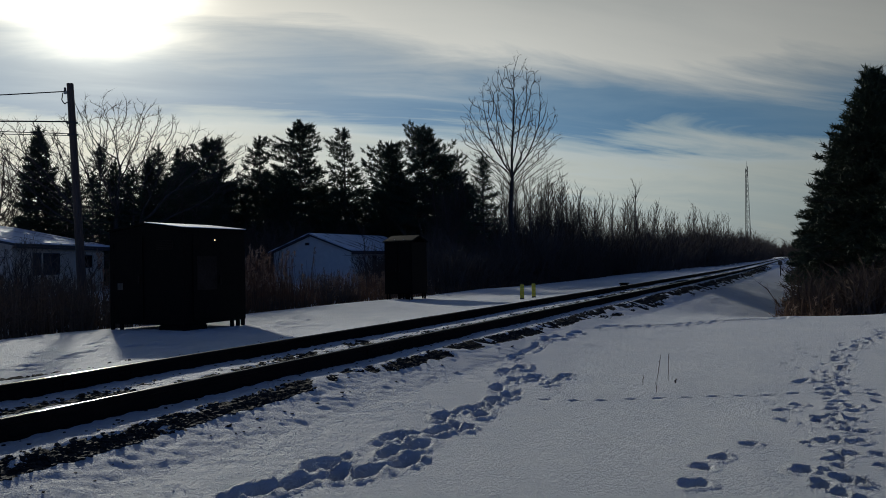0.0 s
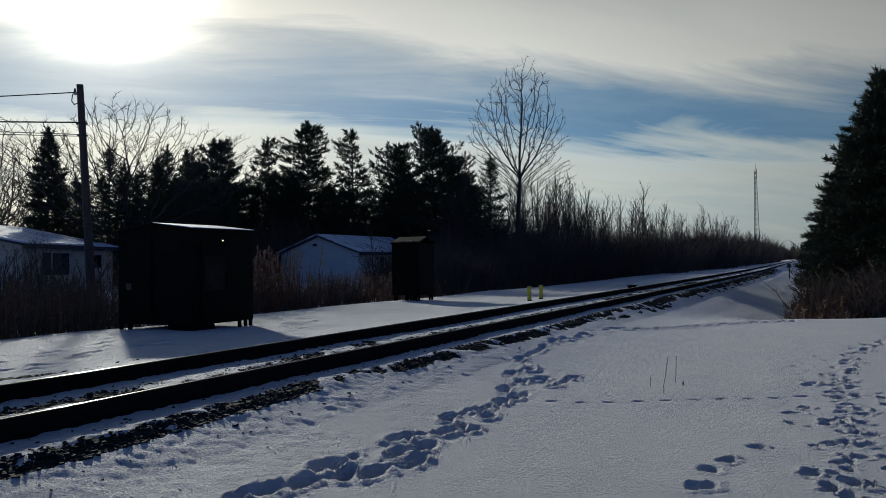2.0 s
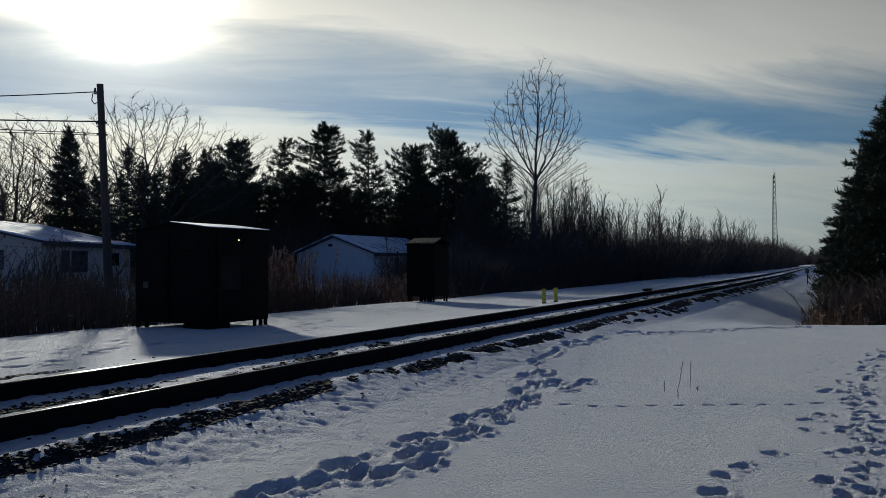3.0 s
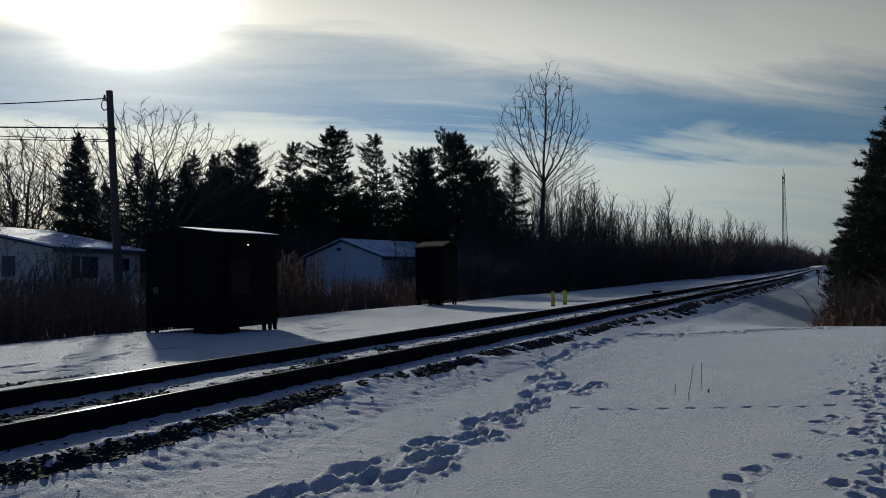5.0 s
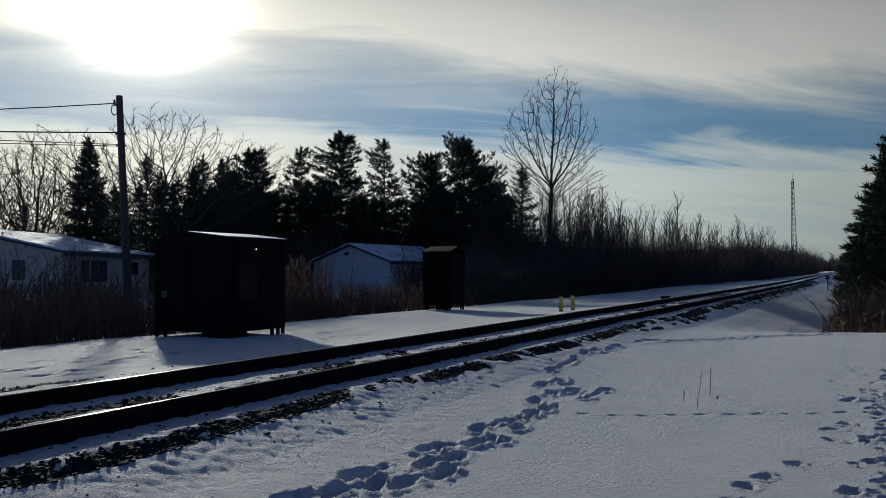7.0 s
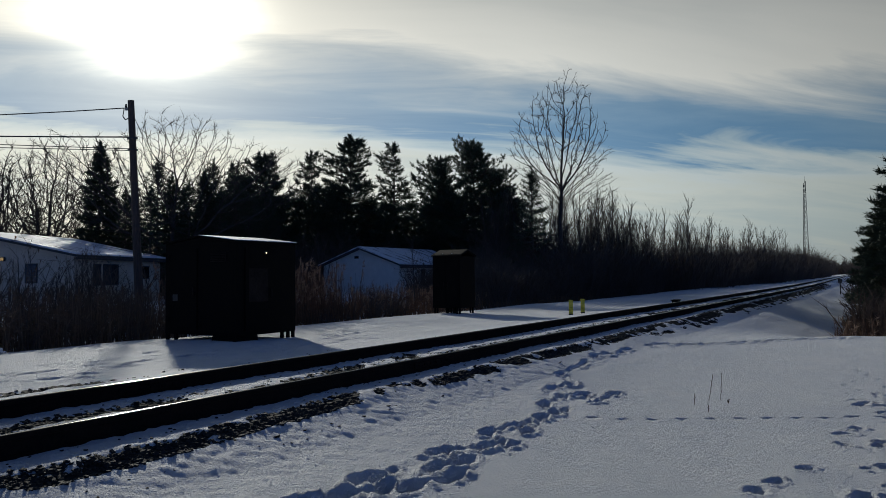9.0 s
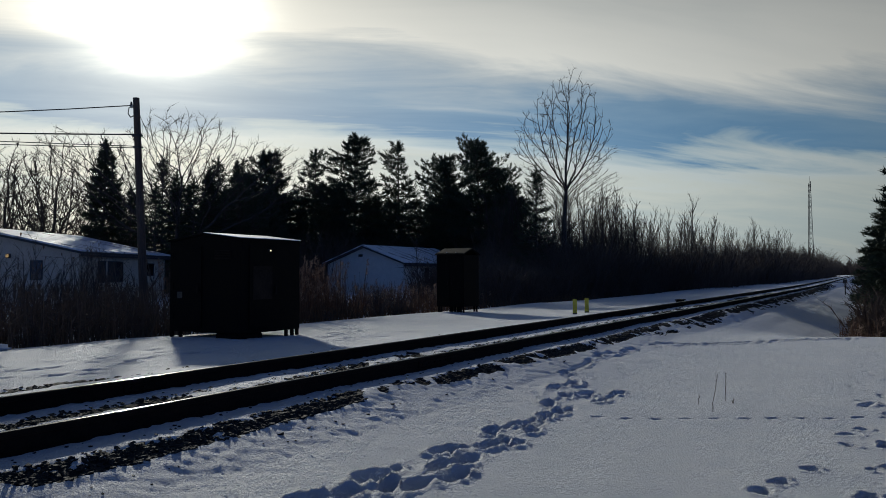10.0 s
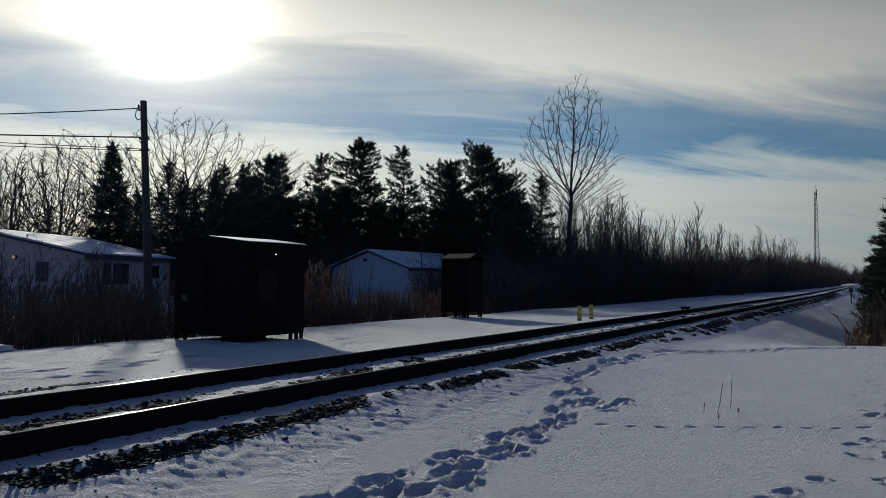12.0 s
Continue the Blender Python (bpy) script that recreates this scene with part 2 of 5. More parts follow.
def part_data(name, verts, faces, material_, parent, label="", smooth=False):
    ob = new(name, mesh_from(name, verts, faces, material_, smooth))
    ob.parent = parent
    return tagged(ob, label) if label else ob


def box(x0, x1, y0, y1, z0, z1, bevel=0.0, bm=None):
    own = bmesh.new()
    bmesh.ops.create_cube(own, size=1)
    for v in own.verts:
        v.co = Vector(((x0 + x1) / 2 + v.co.x * (x1 - x0), (y0 + y1) / 2 + v.co.y * (y1 - y0), (z0 + z1) / 2 + v.co.z * (z1 - z0)))
    if bevel:
        bmesh.ops.bevel(own, geom=own.edges[:], offset=bevel, segments=2, affect="EDGES")
    if bm is None:
        return own
    tmp = bpy.data.meshes.new("tmp")
    own.to_mesh(tmp)
    own.free()
    bm.from_mesh(tmp)
    bpy.data.meshes.remove(tmp)
    return bm


def cylinder(p0, p1, r0, r1=None, sides=12, bm=None):
    bm = bm or bmesh.new()
    p0, p1 = Vector(p0), Vector(p1)
    d = p1 - p0
    m = Matrix.Translation((p0 + p1) / 2) @ d.to_track_quat("Z", "Y").to_matrix().to_4x4()
    bmesh.ops.create_cone(bm, cap_ends=True, segments=sides, radius1=r0, radius2=r0 if r1 is None else r1, depth=d.length, matrix=m)
    return bm


def prism(profile, y0, y1, axis="y"):
    """A closed outline, (x, z) pairs, drawn out along y."""
    n = len(profile)
    verts = [(x, y0, z) for x, z in profile] + [(x, y1, z) for x, z in profile]
    faces = [(i, (i + 1) % n, n + (i + 1) % n, n + i) for i in range(n)] + [tuple(range(n))[::-1], tuple(range(n, 2 * n))]
    bm = bmesh.new()
    vs = [bm.verts.new(v) for v in verts]
    for f in faces:
        bm.faces.new([vs[i] for i in f])
    bmesh.ops.recalc_face_normals(bm, faces=bm.faces[:])
    return bm


def thing(name, m, label, category, group="", kind=""):
    ob = new(name)
    ob.matrix_world = m
    return tagged(ob, label, category, group, kind)


def tubes(p0, p1, r0, r1, sides=4):
    """Tapered limbs: arrays of ends and radii, as vertices and faces."""
    p0, p1, r0, r1 = (np.asarray(a, float) for a in (p0, p1, r0, r1))
    d = p1 - p0
    d /= np.maximum(np.linalg.norm(d, axis=1, keepdims=True), 1e-6)
    ref = np.where(np.abs(d[:, 2:3]) < 0.9, np.array([[0, 0, 1.0]]), np.array([[1.0, 0, 0]]))
    a = np.cross(d, ref)
    a /= np.linalg.norm(a, axis=1, keepdims=True)
    b = np.cross(d, a)
    ang = np.arange(sides) * 2 * math.pi / sides
    ring = a[:, None] * np.cos(ang)[None, :, None] + b[:, None] * np.sin(ang)[None, :, None]
    lo = p0[:, None] + ring * r0[:, None, None]
    hi = p1[:, None] + ring * r1[:, None, None]
    verts = np.concatenate([lo, hi], 1).reshape(-1, 3)
    base = (np.arange(len(p0)) * 2 * sides)[:, None]
    faces = []
    for i in range(sides):
        j = (i + 1) % sides
        faces.append(np.concatenate([base + i, base + j, base + sides + j, base + sides + i], 1))
    return verts, np.stack(faces, 1).reshape(-1, 4)


def blades(base, tip, width, rng):
    """Slim pointed needles or leaves."""
    d = tip - base
    side = np.cross(d, rng.normal(size=d.shape))
    side /= np.maximum(np.linalg.norm(side, axis=1, keepdims=True), 1e-6)
    w = np.asarray(width)[:, None]
    verts = np.stack([base + side * w, base - side * w, tip], 1).reshape(-1, 3)
    return verts, np.arange(len(base) * 3).reshape(-1, 3)


def spikes(p0, p1, r0):
    """Twigs that taper to a point."""
    p0, p1, r0 = (np.asarray(a, float) for a in (p0, p1, r0))
    d = p1 - p0
    d /= np.maximum(np.linalg.norm(d, axis=1, keepdims=True), 1e-6)
    ref = np.where(np.abs(d[:, 2:3]) < 0.9, np.array([[0, 0, 1.0]]), np.array([[1.0, 0, 0]]))
    a = np.cross(d, ref)
    a /= np.linalg.norm(a, axis=1, keepdims=True)
    b = np.cross(d, a)
    r = r0[:, None]
    verts = np.stack([p0 + a * r, p0 + (-0.5 * a + 0.87 * b) * r, p0 + (-0.5 * a - 0.87 * b) * r, p1], 1).reshape(-1, 3)
    k = (np.arange(len(p0)) * 4)[:, None]
    faces = np.stack([k + [[0, 1, 3]], k + [[1, 2, 3]], k + [[2, 0, 3]]], 1).reshape(-1, 3)
    return verts, faces


# ---- the ground: one sheet of snow ----
def bend(y):
    """The track swings gently away from the camera's side in the distance."""
    q = np.asarray(y, float) - 68
    return -0.0118 * (q + np.sqrt(q * q + 150)) + 0.0118 * (-68 + math.sqrt(68 * 68 + 150))


def smooth(v, a, b):
    t = np.clip((v - a) / (b - a), 0, 1)
    return t * t * (3 - 2 * t)


GRID = np.random.RandomState(7).rand(256, 256)


def value_noise(x, y, size):
    u, v = x / size, y / size
    i, j = np.floor(u).astype(int), np.floor(v).astype(int)
    fu, fv = u - i, v - j
    fu, fv = fu * fu * (3 - 2 * fu), fv * fv * (3 - 2 * fv)
    g = lambda a, b: GRID[a % 256, b % 256]
    return ((g(i, j) * (1 - fu) + g(i + 1, j) * fu) * (1 - fv) + (g(i, j + 1) * (1 - fu) + g(i + 1, j + 1) * fu) * fv) - 0.5


def stone_mask(x, y):
    """Where the ballast shows bare through the snow."""
    near = np.exp(-((x + 4.63 + 0.16 * value_noise(x * 0, y, 1.7)) / (0.13 + 0.004 * np.clip(y - 12, 0, 60))) ** 2) * smooth(0.7 * value_noise(x + 40, y, 0.5) + 0.6 * value_noise(0.8 * x + 0.6 * y + 17, 0.8 * y - 0.6 * x, 0.15) + 0.5 + 0.16 * smooth(y, 9, 15), 0.30, 0.58)
    far = np.exp(-((x + 8.75) / 0.22) ** 2) * smooth(-y, -9, -5) * smooth(value_noise(x + 9, y, 0.5) + 0.5, 0.35, 0.6)
    mid = 0.9 * np.exp(-((x + 5.85 + 0.5 * value_noise(x * 0 + 3, y, 2.3)) / 0.42) ** 4) * smooth(0.8 * value_noise(x * 1.6 + 80, y + 13, 0.5) + 0.6 * value_noise(0.8 * x + 0.6 * y, 0.8 * y - 0.6 * x, 0.15) + 0.5 + 0.12 * smooth(y, 14, 26), 0.38, 0.62)
    away = np.exp(-((x + 4.35) / 0.22) ** 2) * smooth(y, 14, 20) * smooth(value_noise(x * 2 + 21, y * 0.7, 0.4) + 0.4 * value_noise(x, y, 0.12) + 0.5, 0.5, 0.75) * 0.8
    return np.clip(np.maximum(np.maximum(near, far), np.maximum(mid, away)), 0, 1)


def ground_base(x, y):
    x = np.asarray(x, float) - bend(y)
    y = np.asarray(y, float)
    z = np.interp(x, [-400, -60, -30, -22, -18.5, -16.2, -14.5, -12, -9.2, -7.9, -7.3, -4.7, -4.45, -4.0, -3.2, -2.2, -1.2, 40, 400],
                  [0.6, 0.3, 0.25, 0.1, -0.25, -0.05, 0.10, 0.13, 0.19, 0.28, 0.33, 0.33, 0.25, 0.15, 0.07, 0.02, 0.0, 0.0, 0.4])
    crest = np.interp(x, [-4.6, -3.9, -2.2, -0.7, 2], [15, 15.6, 18.8, 20.4, 21.2])
    ditch = np.interp(x, [-4.5, -3.6, -2.4, -1.2, -0.2, 1.0, 2.4], [0, 0.16, 0.42, 0.74, 0.95, 0.6, 0.1])
    return z - ditch * smooth(y, crest, crest + 8)


def ground_height(x, y):
    """Height of the snow with drifts and crust, before any footprint."""
    z = ground_base(x, y)
    far = np.clip(smooth(-x, 12.5, 15.5) + smooth(y, 24, 30), 0, 1)
    z = z + 0.12 * value_noise(x, y, 5.0) * far * smooth(np.abs(x + 5.95), 2.0, 4)
    z = z + 0.07 * value_noise(x + 11, y * 0.8, 1.9) * smooth(-x, 8.8, 10.5) * smooth(x, -17, -15.5)
    z = z + 0.020 * value_noise(x + 3, y, 1.3) + 0.006 * value_noise(x, y, 0.33)
    rough = np.exp(-((x + 4.15) / 0.6) ** 2) + 0.8 * np.exp(-((x + 5.95) / 1.3) ** 2)
    z = z + rough * (0.003 * value_noise(x, y + 5, 0.16) + 0.014 * value_noise(x, y, 0.066) + 0.008 * value_noise(x, y, 0.5))
    crust = smooth(-x, 1.8, 3.6) + 0.25
    z = z + crust * (0.004 * value_noise(x * 0.6, y, 0.15) + 0.008 * value_noise(x * 0.7, y, 0.062))
    return z - 0.03 * smooth(stone_mask(x, y), 0.2, 0.7)


BOOTS = [(-3.34, 3.62), (-3.28, 3.8), (-3.17, 4.1), (-3.03, 4.37), (-3.25, 4.47), (-2.9, 4.53), (-2.77, 4.87), (-3.02, 5.04),
         (-2.92, 5.32), (-3.22, 5.47), (-3.01, 5.84), (-2.86, 6.05), (-3.23, 6.32), (-3.16, 6.81), (-2.95, 6.65), (-3.1, 7.33),
         (-3.09, 7.69), (-3.33, 7.95), (-3.37, 8.6), (-3.24, 8.93), (-2.94, 8.6), (-2.95, 9.29), (-3.67, 8.97), (-3.59, 9.48),
         (-3.97, 10.1), (-4.0, 10.8), (-4.08, 11.41), (-4.2, 12.17), (-4.12, 12.69), (-4.1, 13.68), (-3.97, 14.77), (-4.05, 13.2)]
PAWS = [(-0.8, 5.32, 0.10), (-0.81, 5.79, 0.10), (-0.72, 6.09, 0.085), (-0.56, 6.61, 0.085), (-0.33, 7.73, 0.08), (-0.35, 8.26, 0.085),
        (-0.26, 8.58, 0.08), (-0.11, 6.01, 0.085), (-0.26, 10.11, 0.09), (-0.16, 10.28, 0.09), (0.51, 9.46, 0.09), (0.53, 9.05, 0.08),
        (-0.04, 7.97, 0.085), (0.7, 6.4, 0.09), (0.62, 7.4, 0.08)]


def footprints():
    """Prints in the snow: x, y, half length, half width, turn, depth, rim."""
    rng = random.Random(4)
    marks = [(x, y, rng.uniform(0.14, 0.19), rng.uniform(0.065, 0.085), rng.uniform(-0.5, 0.15), rng.uniform(0.06, 0.09), 0.020) for x, y in BOOTS]
    # broken crust between one step and the next
    for (xa, ya), (xb, yb) in zip(BOOTS[:-1], BOOTS[1:]):
        if math.hypot(xb - xa, yb - ya) < 0.75:
            marks.append(((xa + xb) / 2, (ya + yb) / 2, 0.5 * math.hypot(xb - xa, yb - ya) + 0.05, 0.05, math.atan2(xb - xa, yb - ya), rng.uniform(0.012, 0.03), 0.008))
    # drag marks of the boots along the trail
    marks += [(x + 0.04, y + 0.2, 0.22, 0.045, -0.2, 0.04, 0.010) for x, y in BOOTS[1:18:3]]
    marks += [(x, y, s * 1.1, s * 0.75, rng.uniform(-1, 1), 0.05, 0.015) for x, y, s in PAWS]
    # hopping line of small single prints across the open snow
    for i in range(20):
        marks.append((-2.66 + 0.262 * i, 7.69 + 0.178 * i + rng.uniform(-0.03, 0.03), 0.075, 0.034, 0.97, 0.055, 0.006))
    # beaten animal trail
    for i in range(150):
        y = 4.6 + 13.5 * (i / 149) ** 1.15
        x = float(np.interp(y, [4.6, 5.6, 6.7, 8.0, 10.1, 13, 15.2, 17, 18.5], [0.1, 0.06, 0.16, 0.12, 0.07, 0.26, 0.66, 1.05, 1.4])) + rng.gauss(0, 0.115)
        s = rng.uniform(0.045, 0.078)
        marks.append((x, y + rng.gauss(0, 0.08), s * 1.15, s * 0.8, rng.uniform(-1, 1), rng.uniform(0.04, 0.065), 0.015))
    for i in range(14):
        marks.append((-0.35 + rng.gauss(0, 0.12), 10.5 + i * 0.45, 0.06, 0.045, 0, 0.03, 0.006))
    # line of prints along the crest towards the ditch
    for i in range(34):
        q = i / 33
        x = -3.95 + 3.5 * q
        marks.append((x + rng.gauss(0, 0.03), float(np.interp(x, [-3.95, -3.4, -2.88, -2.2, -1.43, -0.4], [15.2, 16.1, 17.2, 18.5, 19.7, 20.5])) + rng.gauss(0, 0.05),
                      0.11, 0.08, -0.8, 0.06, 0.02))
    # faint old tracks beside the cabinets
    for i in range(85):
        marks.append((-9.5 - 2.6 * rng.random(), 5 + 11 * rng.random(), rng.uniform(0.08, 0.3), 0.065, rng.uniform(-0.3, 0.5), 0.05, 0.01))
    for i in range(16):
        marks.append((-9.4 - 2.0 * rng.random(), 17 + 12 * rng.random(), rng.uniform(0.1, 0.3), 0.06, rng.uniform(-0.3, 0.5), 0.05, 0.01))
    return marks


def axis_steps(stretches):
    out = []
    for a, b, step in stretches:
        out.append(np.arange(a, b - step * 0.5, step))
    return np.concatenate(out + [[stretches[-1][1]]])


def build_ground():
    xs = axis_steps([(-2500, -400, 300), (-400, -60, 20), (-60, -20, 2), (-20, -13, 0.3), (-13, -9, 0.07), (-9, -6.9, 0.09), (-6.9, -5.0, 0.05),
                     (-5.0, 1.1, 0.031), (1.1, 4, 0.14), (4, 20, 1.0), (20, 100, 10), (100, 2500, 300)])
    ys = axis_steps([(-2500, -300, 300), (-300, -20, 20), (-20, 0, 1.0), (0, 3, 0.15), (3, 10.5, 0.031), (10.5, 21, 0.065), (21, 34, 0.16), (34, 80, 0.6),
                     (80, 300, 6), (300, 900, 60), (900, 4500, 600)])
    X, Y = np.meshgrid(xs, ys)
    Z = ground_height(X, Y)
    for cx, cy, a, b, turn, depth, rim in footprints():
        i0, i1 = np.searchsorted(ys, [cy - 0.5, cy + 0.5])
        j0, j1 = np.searchsorted(xs, [cx - 0.5, cx + 0.5])
        if i1 <= i0 or j1 <= j0:
            continue
        px, py = X[i0:i1, j0:j1] - cx, Y[i0:i1, j0:j1] - cy
        c, s = math.cos(turn), math.sin(turn)
        along, across = py * c + px * s, px * c - py * s
        wob = 1 + 0.34 * value_noise(X[i0:i1, j0:j1] + cx, Y[i0:i1, j0:j1], 0.11) + 0.22 * value_noise(X[i0:i1, j0:j1], Y[i0:i1, j0:j1] + cx, 0.05)
        r = np.sqrt((along / a) ** 2 + (across / b) ** 2) * wob
        Z[i0:i1, j0:j1] -= depth * (1 - smooth(r, 0.45, 1.12)) * (1 + 0.3 * value_noise(X[i0:i1, j0:j1] + 7, Y[i0:i1, j0:j1], 0.07)) - rim * np.exp(-((r - 1.35) / 0.22) ** 2) * (1 + 1.6 * value_noise(X[i0:i1, j0:j1], Y[i0:i1, j0:j1] + cy, 0.06))
    ny, nx = X.shape
    verts = np.stack([X, Y, Z], -1).reshape(-1, 3)
    k = (np.arange(ny - 1)[:, None] * nx + np.arange(nx - 1)[None]).reshape(-1)
    faces = np.stack([k, k + 1, k + nx + 1, k + nx], 1)
    me = bpy.data.meshes.new("ground")
    me.vertices.add(len(verts))
    me.vertices.foreach_set("co", verts.ravel())
    me.loops.add(faces.size)
    me.loops.foreach_set("vertex_index", faces.ravel())
    me.polygons.add(len(faces))
    me.polygons.foreach_set("loop_start", np.arange(0, faces.size, 4))
    me.polygons.foreach_set("use_smooth", [True] * len(faces))
    me.update(calc_edges=True)
    me.validate()
    me.materials.append(SNOW)
    me.materials.append(GRAVEL)
    cx, cy = (X[:-1, :-1] + X[1:, 1:]) / 2, (Y[:-1, :-1] + Y[1:, 1:]) / 2
    bare = stone_mask(cx - bend(cy), cy) + 0.5 * value_noise(0.75 * cx + 0.66 * cy, 0.75 * cy - 0.66 * cx, 0.08) > 0.42
    bare &= (cy > 1.2) & (cy < 75)
    me.polygons.foreach_set("material_index", bare.reshape(-1).astype(np.int32))
    return tagged(new("ground", me), "crusted snow cover with boot prints and animal tracks", "snow ground", kind="structure")


build_ground()


# ---- the railway track ----
RAIL_TOP = 0.487
TRACK_X = -5.96
track = thing("railway_track", pose(0, 0, 0), "single railway track with shiny rail heads in snow", "railway track", kind="structure")


def rail(x):
    foot = [(-0.07, -0.172), (-0.07, -0.160), (-0.012, -0.140), (-0.009, -0.05), (-0.034, -0.042), (-0.036, -0.008), (-0.028, -0.0015)]
    outline = foot + [(-a, b) for a, b in foot[::-1]]
    ys = np.concatenate([np.arange(-30, 60, 6.0), np.arange(60, 200, 10.0), np.arange(200, 701, 50.0)])
    n = len(outline)
    cx = x + bend(ys)
    verts = np.array([(cx[i] + a, y, RAIL_TOP + b) for i, y in enumerate(ys) for a, b in outline])
    faces = [(i * n + j, i * n + (j + 1) % n, (i + 1) * n + (j + 1) % n, (i + 1) * n + j) for i in range(len(ys) - 1) for j in range(n)]
    body = part_data("rail", verts, faces, STEEL_SIDE, track, "dark rusty steel rail")
    crown = [(-0.0275, -0.003), (-0.024, 0.0005), (-0.010, 0.0025), (0.010, 0.0025), (0.024, 0.0005), (0.0275, -0.003)]
    n = len(crown)
    verts = np.array([(cx[i] + a, y, RAIL_TOP + b) for i, y in enumerate(ys) for a, b in crown])
    faces = [(i * n + j, i * n + j + 1, (i + 1) * n + j + 1, (i + 1) * n + j) for i in range(len(ys) - 1) for j in range(n - 1)]
    part_data("running_surface", verts, faces, STEEL_TOP, body, "polished steel running surface", smooth=True)


rail(TRACK_X + 0.752)
rail(TRACK_X - 0.752)

tie_bm = box(-1.3, 1.3, -0.11, 0.11, -0.16, 0.0, 0.012)
tie_mesh = bpy.data.meshes.new("tie")
tie_bm.to_mesh(tie_mesh)
tie_bm.free()
tie_mesh.materials.append(TIE)
rng = random.Random(11)
for i in range(150):
    y = -4 + 0.53 * i
    ob = new("tie", tie_mesh)
    ob.parent = track
    ob.matrix_world = pose(TRACK_X + float(bend(y)) + rng.uniform(-0.06, 0.06), y + rng.uniform(-0.03, 0.03), RAIL_TOP - 0.196 + rng.uniform(-0.012, 0.006), rng.uniform(-1, 1), 0, rng.uniform(-1, 1))

# joint bars on the near stretch of both rails
for x, ys in ((TRACK_X + 0.752, (8.6, 20.5, 32.4)), (TRACK_X - 0.752, (5.4, 14.3, 26.2))):
    for y in ys:
        bm = bmesh.new()
        for s in (-1, 1):
            box(x + s * 0.012 - 0.012, x + s * 0.012 + 0.012, y - 0.45, y + 0.45, RAIL_TOP - 0.135, RAIL_TOP - 0.05, 0.006, bm)
            for k in range(6):
                cylinder((x + s * 0.02, y - 0.36 + 0.144 * k, RAIL_TOP - 0.09), (x + s * 0.045, y - 0.36 + 0.144 * k, RAIL_TOP - 0.09), 0.014, sides=6, bm=bm)
        part("joint_bar", bm, STEEL_SIDE, track, "bolted steel joint bar")


# ---- ballast stones that show through the snow ----
def stone_shapes(count, rng_):
    out = []
    for _ in range(count):
        bm = bmesh.new()
        bmesh.ops.create_icosphere(bm, subdivisions=1, radius=1.0)
        for v in bm.verts:
            v.co *= rng_.uniform(0.72, 1.2)
            v.co.z *= 0.72
        me = bpy.data.meshes.new("stone")
        bm.to_mesh(me)
        bm.free()
        me.materials.append(STONE)
        out.append(me)
    return out


